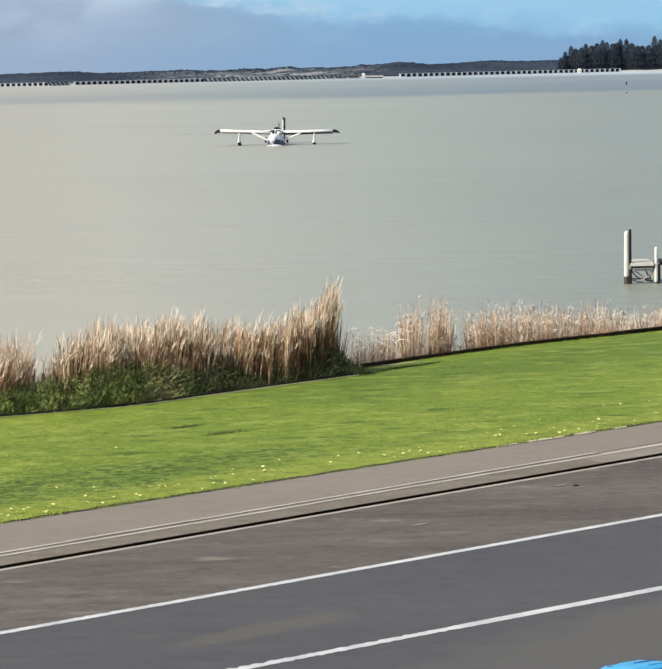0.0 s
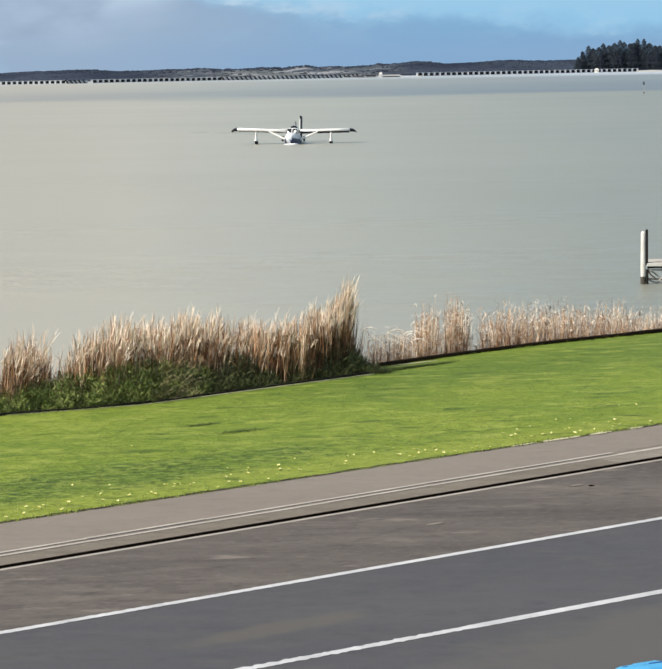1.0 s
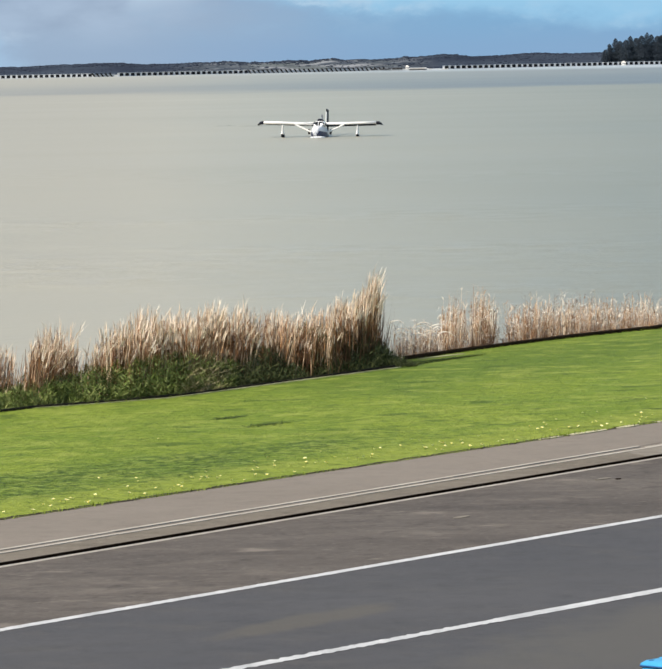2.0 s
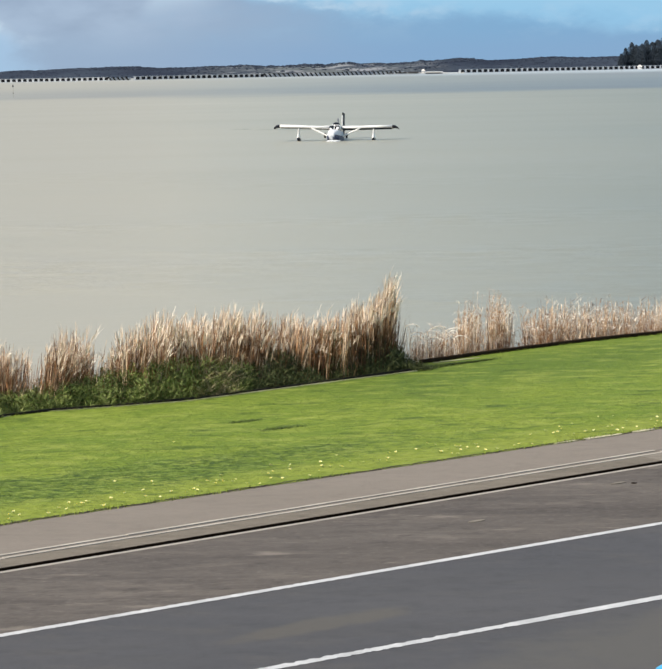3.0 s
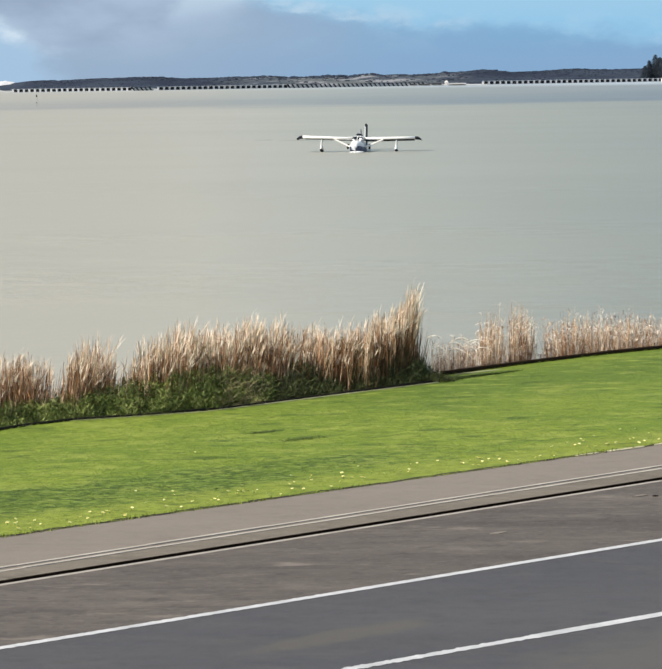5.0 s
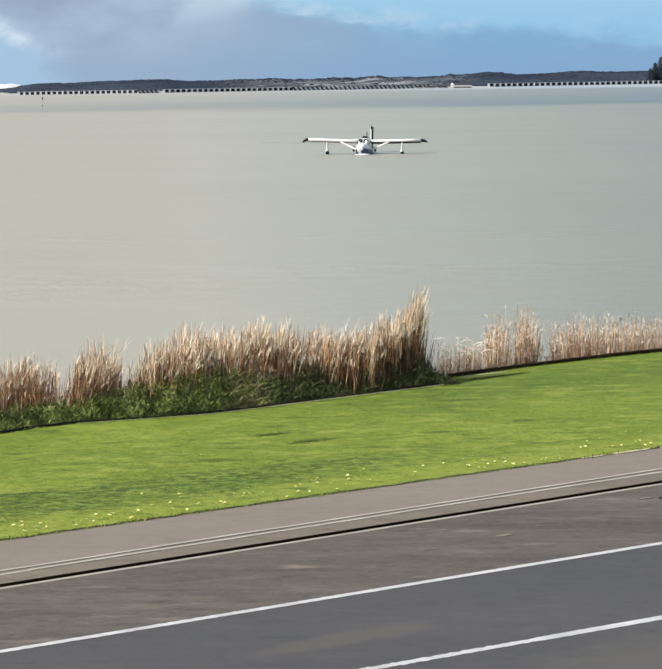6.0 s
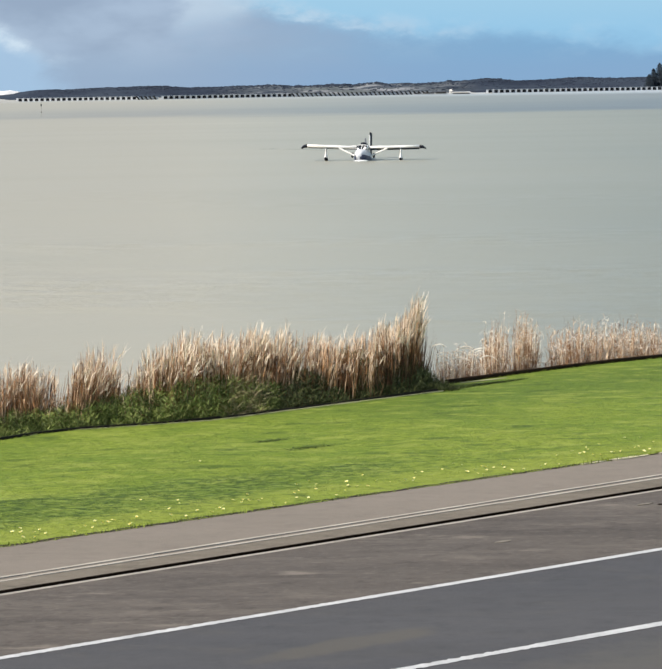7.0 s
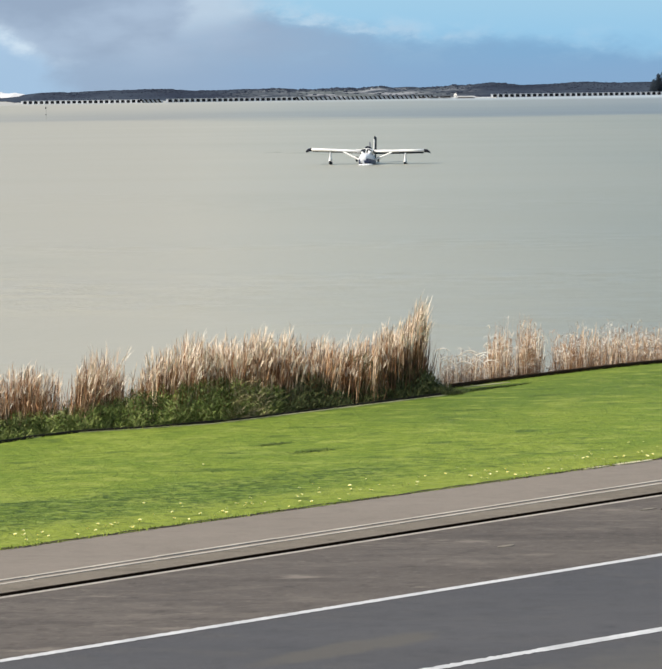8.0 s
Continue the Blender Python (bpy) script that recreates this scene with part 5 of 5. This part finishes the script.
# ---- barrage across the lake ----
Y_FAR = 2200.0


def dam_y(x):
    """The barrage comes nearer towards the west."""
    return max(1760.0, 2110.0 + (x - 274.0) * 0.62)


def barrage():
    dam = empty("barrage", Matrix.Translation((0, Y_FAR, 0)))
    inv = dam.matrix_world.inverted()

    def stretch(x0, x1):
        a, b = (Vector((x * dam_y(x) / Y_FAR, dam_y(x), 0)) for x in (x0, x1))
        d = b - a
        k = (a.y + b.y) / 2 / Y_FAR
        return inv @ Matrix.Translation(a), d.x, d.y / d.x, k

    def skew(bm, slope):
        for v in bm.verts:
            v.co.y += slope * v.co.x

    def put(name, bm, material, m, label=""):
        ob = part(name, bm, material, dam, label)
        ob.matrix_parent_inverse = Matrix()
        ob.matrix_basis = m
        return ob

    def again(name, data, m):
        ob = new(name, data)
        ob.parent = dam
        ob.matrix_basis = m

    def run(x0, x1):
        base, length, slope, k = stretch(x0, x1)
        count = round((x1 - x0) / 5.0)
        step = length / count
        half = 0.17 * step
        bm = bmesh.new()
        box(bm, -half, half, -0.6, 2.0, -1.0, 3.05 * k, 0.12)
        pier = put("pier", bm, M_CONC, base)
        bm = bmesh.new()
        w, top = step / 2 - half, 2.95 * k
        arch = [(-w, -0.5), (w, -0.5), (w, top * 0.72), (w * 0.86, top * 0.88), (w * 0.5, top * 0.98), (-w * 0.5, top * 0.98), (-w * 0.86, top * 0.88), (-w, top * 0.72)]
        loft(bm, [[(x, y, z) for x, z in arch] for y in (0.5, 0.9)])
        skew(bm, slope)
        gate = put("gate", bm, M_GATE, base @ Matrix.Translation((step / 2, slope * step / 2, 0)), "dark stop-log gate between piers")
        for i in range(1, count + 1):
            again("pier", pier.data, base @ Matrix.Translation((i * step, i * step * slope, 0)))
            if i < count:
                again("gate", gate.data, base @ Matrix.Translation(((i + 0.5) * step, (i + 0.5) * step * slope, 0)))
        bm = bmesh.new()
        box(bm, -1.0, length + 1.0, -0.4, 2.4, 3.0 * k, 3.26 * k)
        box(bm, -1.0, length + 1.0, -2.2, 2.4, -0.4, 0.36 * k)
        box(bm, -1.0, length + 1.0, 1.0, 1.4, 0.0, 2.99 * k)
        skew(bm, slope)
        put("deck", bm, M_CONC, base)

    def rakers(x0, x1):
        base, length, slope, k = stretch(x0, x1)
        count = round((x1 - x0) / 4.2)
        step = length / count
        bm = bmesh.new()
        box(bm, -0.8 * k, 0.8 * k, -0.5, 0.9, -1.2, 3.3 * k, 0.08)
        for v in bm.verts:
            v.co.x -= v.co.z * 0.70
            v.co.y += v.co.x * slope
        first = put("raker", bm, M_RAKER, base @ Matrix.Translation((0, -0.9, 0)), "leaning dark timber raker")
        for i in range(1, count):
            again("raker", first.data, base @ Matrix.Translation((i * step, i * step * slope - 0.9, 0)))
        bm = bmesh.new()
        box(bm, 0, length - 1.5, -0.9, 0.5, -1, 2.35 * k, 0.1)
        skew(bm, slope)
        put("weir_wall", bm, M_CONC, base, "pale low weir wall")

    run(-368, -256)
    rakers(-254, -234)
    run(-232, -111)
    rakers(-109, 20)
    run(70, 274)
    tagged(dam, "long low concrete barrage with dark gates across the lake", "barrage")


barrage()


def hut(x, y, w, d, h, z):
    base = empty("lock_house", Matrix.Translation((x, y, z)))
    bm = bmesh.new()
    box(bm, -w / 2, w / 2, -d / 2, d / 2, -2, h, 0.05)
    part("wall", bm, M_WALL, base)
    bm = bmesh.new()
    vs = [bm.verts.new(p) for p in ((-w / 2 - 0.4, -d / 2 - 0.4, h), (w / 2 + 0.4, -d / 2 - 0.4, h), (w / 2 + 0.4, d / 2 + 0.4, h), (-w / 2 - 0.4, d / 2 + 0.4, h), (-w / 4, 0, h + 1.6), (w / 4, 0, h + 1.6))]
    for f in ((0, 1, 5, 4), (1, 2, 5), (2, 3, 4, 5), (3, 0, 4), (3, 2, 1, 0)):
        bm.faces.new([vs[i] for i in f])
    part("roof", bm, M_ROOF, base)
    bm = bmesh.new()
    box(bm, w * 0.16, w * 0.40, -d / 2 - 0.04, -d / 2 + 0.02, 0.1, h * 0.8)
    part("door", bm, M_GREYWOOD, base)
    return tagged(base, "small white building with a pale roof on the barrage", "building")


hut(31.7, 1934, 2.5, 4, 1.5, 0.9)
hut(222.0, 2066, 3.4, 4, 1.7, 0.5)


def lock():
    """The ship lock between the weir and the eastern gates."""
    base = empty("ship_lock", Matrix.Translation((30, 1908, 0)))
    for x0, x1, z1, wood, name in ((-29, 29, 0.75, M_CONC, "lock_wall"), (2.6, 17, 1.95, M_CONC, "lock_wall"), (3.6, 15.5, 1.35, M_GREYWOOD, "lock_gate"), (-28, -22.5, 1.75, M_RAKER, "lock_gate"),
                                   (-20.5, -12, 1.75, M_RAKER, "lock_gate"), (-10.8, -2.5, 1.9, M_RAKER, "lock_gate")):
        bm = bmesh.new()
        box(bm, x0, x1, -0.6 if wood is not M_CONC else 0.0, 0.6, -1.0 if name == "lock_wall" else 0.8, z1, 0.05)
        part(name, bm, wood, base, "dark timber lock gate" if wood is M_RAKER else "")
    tagged(base, "low concrete ship lock with dark gates on the barrage", "lock")


lock()


# ---- far shore ----
def sheet(name, x0, x1, y0, y1, nx, ny, height, material, label, category):
    verts, faces = [], []
    for j in range(ny + 1):
        for i in range(nx + 1):
            x, y = x0 + (x1 - x0) * i / nx, y0 + (y1 - y0) * j / ny
            verts.append((x, y, height(x, y, j / ny)))
    for j in range(ny):
        for i in range(nx):
            a = j * (nx + 1) + i
            faces.append((a, a + 1, a + nx + 2, a + nx + 1))
    return tagged(raw(name, verts, faces, material, smooth=True), label, category, kind="structure")


RIDGE_X = [-900, -470, -424, -403, -381, -345, -316, -260, -225, -204, -183, -160, -144, -118, -100, -75, -58, -36, -25, -14, 16, 33, 37, 42, 59, 76, 89, 106, 132, 154, 167, 184, 201, 219, 260, 900]
RIDGE_Z = [5.0, 3.5, 4.4, 6.2, 9.0, 8.5, 10.1, 10.7, 8.7, 8.5, 9.5, 9.0, 10.0, 8.3, 8.3, 9.1, 8.3, 11.3, 9.0, 9.5, 8.9, 10.3, 12.0, 10.5, 11.5, 13.4, 12.6, 10.2, 10.8, 12.1, 13.1, 12.2, 11.2, 12.0, 11.8, 12.0]


def ridge(x):
    return float(np.interp(x, RIDGE_X, RIDGE_Z)) + (1.1 if x > -400 else 0.0)


def hill_z(x, y, f):
    k = x * 2400 / y
    rough = 0.6 * noise.fractal(Vector((x * 0.02, y * 0.012, 0)), 1.0, 2.0, 5) + 0.4 * noise.noise(Vector((x * 0.11, y * 0.05, 3)))
    return -0.6 + (ridge(k) + rough) * min(1.0, f * 1.25) ** 0.8


sheet("far_shore", -1000, 1000, 2215, 2640, 420, 26, hill_z, M_HILL, "low dark scrub-covered dunes across the lake", "dunes")
sheet("sandbank", 2, 66, 1912, 1958, 60, 8, lambda x, y, f: -0.5 + 2.4 * math.sin(math.pi * f) ** 0.5 * (0.6 + 0.4 * noise.noise(Vector((x * 0.06, 1, 2)))) if 3 < x < 65 else -0.6,
      M_SAND, "pale sandbank in front of the far dunes", "sandbank")
sheet("sandbank_east", 261, 540, 2096, 2140, 60, 8, lambda x, y, f: -0.5 + 3.0 * math.sin(math.pi * f) ** 0.5 * (0.6 + 0.4 * noise.noise(Vector((x * 0.05, 5, 2)))), M_SAND, "pale sandy bank below the far pines", "sandbank")
sheet("embankment", -500, -284, 1640, 1770, 60, 8, lambda x, y, f: -0.5 + 3.3 * min(1, math.sin(math.pi * f) * 1.6) * min(1, max(0, (-284 - x) / 18)) * (0.85 + 0.15 * noise.noise(Vector((x * 0.05, 9, 2)))), M_SAND, "pale stone embankment at the barrage end", "embankment")
sheet("white_dune", -720, -440, 2700, 2860, 80, 10, lambda x, y, f: -0.5 + math.sin(math.pi * f) * min(1.0, (-440 - x) / 28) * (10.0 + 4.0 * noise.fractal(Vector((x * 0.06, y * 0.01, 7)), 1.0, 2.0, 5)), M_DUNE, "bright white bare sand dune beyond the scrub", "sand dune")


def scrub():
    rng = random.Random(17)
    verts, faces = [], []
    ico = bmesh.new()
    bmesh.ops.create_icosphere(ico, subdivisions=1, radius=1.0)
    base = [v.co.copy() for v in ico.verts]
    tris = [[v.index for v in f.verts] for f in ico.faces]
    ico.free()
    for _ in range(4600):
        x = rng.uniform(-470, 420)
        f = 0.55 + 0.45 * rng.random() if rng.random() < 0.6 else rng.random()
        y = 2225 + 400 * f
        if -150 < x < 40 and rng.random() < 0.55 and f < 0.7:
            continue
        if abs(x + 430) < 30:
            continue
        z = hill_z(x, y, (y - 2215) / 425)
        r = rng.uniform(0.35, 1.0) * (1.2 if f > 0.7 else 1.0) * (1.0 if -190 < x < 50 else 0.7) * (1.0 + 0.9 * max(0.0, noise.noise(Vector((x * 0.035, f * 4.0, 12.0)))) * 2)
        o = len(verts)
        for c in base:
            j = rng.uniform(0.7, 1.2)
            verts.append((x + c.x * r * 1.9 * j, y + c.y * r * 1.5 * j, z + c.z * r * j * 0.9))
        faces += [[o + i for i in t] for t in tris]
    stuff("dune_scrub", verts, faces, M_SCRUB, "dark bluish scrub over the far dunes, tinted for haze", "scrub")


scrub()


# ---- pines on the far point ----
def conifer(seed, tall, wide):
    rng = random.Random(seed)
    tree = empty("pine_tree")
    bm = bmesh.new()
    tube(bm, (0, 0, -2), (0, 0, tall * 0.55), 0.42, 0.22, 7)
    tube(bm, (0, 0, tall * 0.55), (0.1, 0, tall * 0.99), 0.22, 0.04, 7)
    part("trunk", bm, M_TRUNK, tree)
    verts, faces = [], []
    for k in range(3200):
        f = rng.random() ** 0.8
        z = tall * (-0.12 + 1.12 * f)
        reach = wide * (1 - f) ** 0.55 * (0.90 + 0.14 * math.sin(z * 1.7 + seed)) + 0.2
        g = rng.uniform(0, 2 * math.pi)
        r = reach * rng.uniform(0.25, 1.0)
        c = Vector((math.cos(g) * r, math.sin(g) * r, z - 0.12 * r))
        size = rng.uniform(0.30, 0.62) * (0.55 + 0.6 * (1 - f))
        d = Vector((math.cos(g), math.sin(g), -0.25)) * size
        e = Vector((-math.sin(g), math.cos(g), 0)) * size * 0.7
        up = Vector((0, 0, size * 0.55))
        o = len(verts)
        verts += [tuple(c - d * 0.6), tuple(c + e + up * 0.3), tuple(c + d), tuple(c - e + up * 0.2), tuple(c + up), tuple(c - up * 0.6)]
        for a, b in ((0, 1), (1, 2), (2, 3), (3, 0)):
            faces += [(o + a, o + b, o + 4), (o + b, o + a, o + 5)]
    raw("crown", verts, faces, M_CONIFER, tree, smooth=True)
    return tagged(tree, "dark spire-shaped pine on the far point, tinted for haze", "tree", "pines on the far point")


def grove():
    kinds = [conifer(1, 17, 6.2), conifer(2, 20, 7.4), conifer(3, 15, 7.8), conifer(4, 23, 6.6)]
    plan = [(229, 8, 2), (234, 13.5, 0), (240, 18.6, 1), (244, 16, 2), (249, 17, 2), (254, 20.5, 1), (259, 18.5, 2), (264, 20.5, 2), (269, 23.4, 3), (274, 21.5, 1), (279, 20, 2),
            (283, 20.5, 2), (287, 24.3, 3), (292, 24, 3), (297, 20, 2), (302, 17.5, 2), (308, 17.5, 2), (313, 17.8, 2), (319, 26.3, 3), (324, 23, 1), (331, 21, 2), (338, 22, 3)]
    heights = [17, 20, 15, 23]
    rng = random.Random(4)
    used = set()
    for x, tall, k in plan:
        for row in range(2):
            s = ((tall + 2.0) / heights[k]) * (1.0 if row == 0 else rng.uniform(0.6, 0.85))
            m = Matrix.Translation((x - 4.0 + row * rng.uniform(1, 3.4), 2262 + 16 * row + rng.uniform(-6, 6), 4.5)) @ pose(0, 0, 0, 0, 0, rng.uniform(0, 360))
            if k not in used:
                ob = kinds[k]
                used.add(k)
                ob.matrix_world = m
            else:
                ob = copy_thing(kinds[k], m)
            ob.scale = (s * 1.05, s * 1.05, s)


grove()


# ---- bin on the near verge ----
def wheelie_bin():
    base = empty("wheelie_bin", pose(2.36, 18.30, 1.318, 0, 0, 27))

    def rise(bm):
        """The rim and the lid slope up from the hinge to the front."""
        for v in bm.verts:
            if v.co.z > 0.4:
                v.co.z += (0.255 - v.co.y) * 0.17
        return bm

    def slab(w, d, z, r=0.045, n=5):
        w, d, z = w * 0.68, d * 0.68, z * 0.68
        out = []
        for cx, cy, a0 in ((w - r, d - r, 0), (-w + r, d - r, 90), (-w + r, -d + r, 180), (w - r, -d + r, 270)):
            for i in range(n):
                g = radians(a0 + 90 * i / (n - 1))
                out.append((cx + r * math.cos(g), cy + r * math.sin(g), z))
        return out

    bm = bmesh.new()
    loft(bm, [slab(0.21, 0.24, 0.03), slab(0.22, 0.25, 0.10), slab(0.275, 0.335, 0.90), slab(0.295, 0.36, 0.905), slab(0.295, 0.36, 0.955)])
    part("body", rise(bm), M_BIN, base)
    bm = bmesh.new()
    loft(bm, [slab(0.31, 0.375, 0.957), slab(0.312, 0.377, 0.985), slab(0.30, 0.36, 1.0), slab(0.27, 0.325, 1.024), slab(0.15, 0.20, 1.036)])
    rim = bmesh.new()
    loft(rim, [slab(0.316, 0.381, 0.955), slab(0.318, 0.383, 0.968), slab(0.310, 0.375, 0.975)])
    lid = part("lid", rise(bm), M_BIN, base, "bright blue domed lid")
    part("lid_rim", rise(rim), M_BIN_DARK, lid, "dark blue lid rim")
    bm = bmesh.new()
    box(bm, -0.12, 0.12, -0.29, -0.25, 0.655, 0.675, 0.008)
    part("lid_grip", rise(bm), M_BIN_DARK, lid)
    bm = bmesh.new()
    box(bm, -0.06, 0.16, 0.045, 0.19, 0.690, 0.708, 0.008)
    box(bm, -0.02, 0.17, -0.18, 0.005, 0.690, 0.709, 0.008)
    part("lid_rib", rise(bm), M_BIN, lid)
    bm = bmesh.new()
    box(bm, 0.0, 0.19, 0.006, 0.044, 0.690, 0.714, 0.004)
    part("lid_groove", rise(bm), M_BIN_DARK, lid, "dark blue moulded line across the lid")
    # dark disc in place of the hole, its darkness put into the colour
    bm = bmesh.new()
    tube(bm, (-0.158, 0.140, 0.672), (-0.158, 0.140, 0.701), 0.026, 0.024, 12)
    part("lug_hole", rise(bm), M_BIN_DARK, lid, "dark blue disc standing for the hole in the lid corner")
    bm = bmesh.new()
    tube(bm, (-0.15, 0.285, 0.60), (0.15, 0.285, 0.60), 0.014, 0.014, 10)
    for x in (-0.13, 0.0, 0.13):
        box(bm, x - 0.014, x + 0.014, 0.235, 0.295, 0.57, 0.615, 0.005)
    part("handle", bm, M_BIN_DARK, base, "dark blue handle and hinge bar")
    for side in (-1, 1):
        bm = bmesh.new()
        tube(bm, (side * 0.145, 0.185, 0.075), (side * 0.19, 0.185, 0.075), 0.075, 0.075, 16)
        part("wheel", bm, M_BLACK, base, "black rubber wheel")
    tagged(base, "small bright blue plastic wheelie bin on the grass verge", "bin")


wheelie_bin()
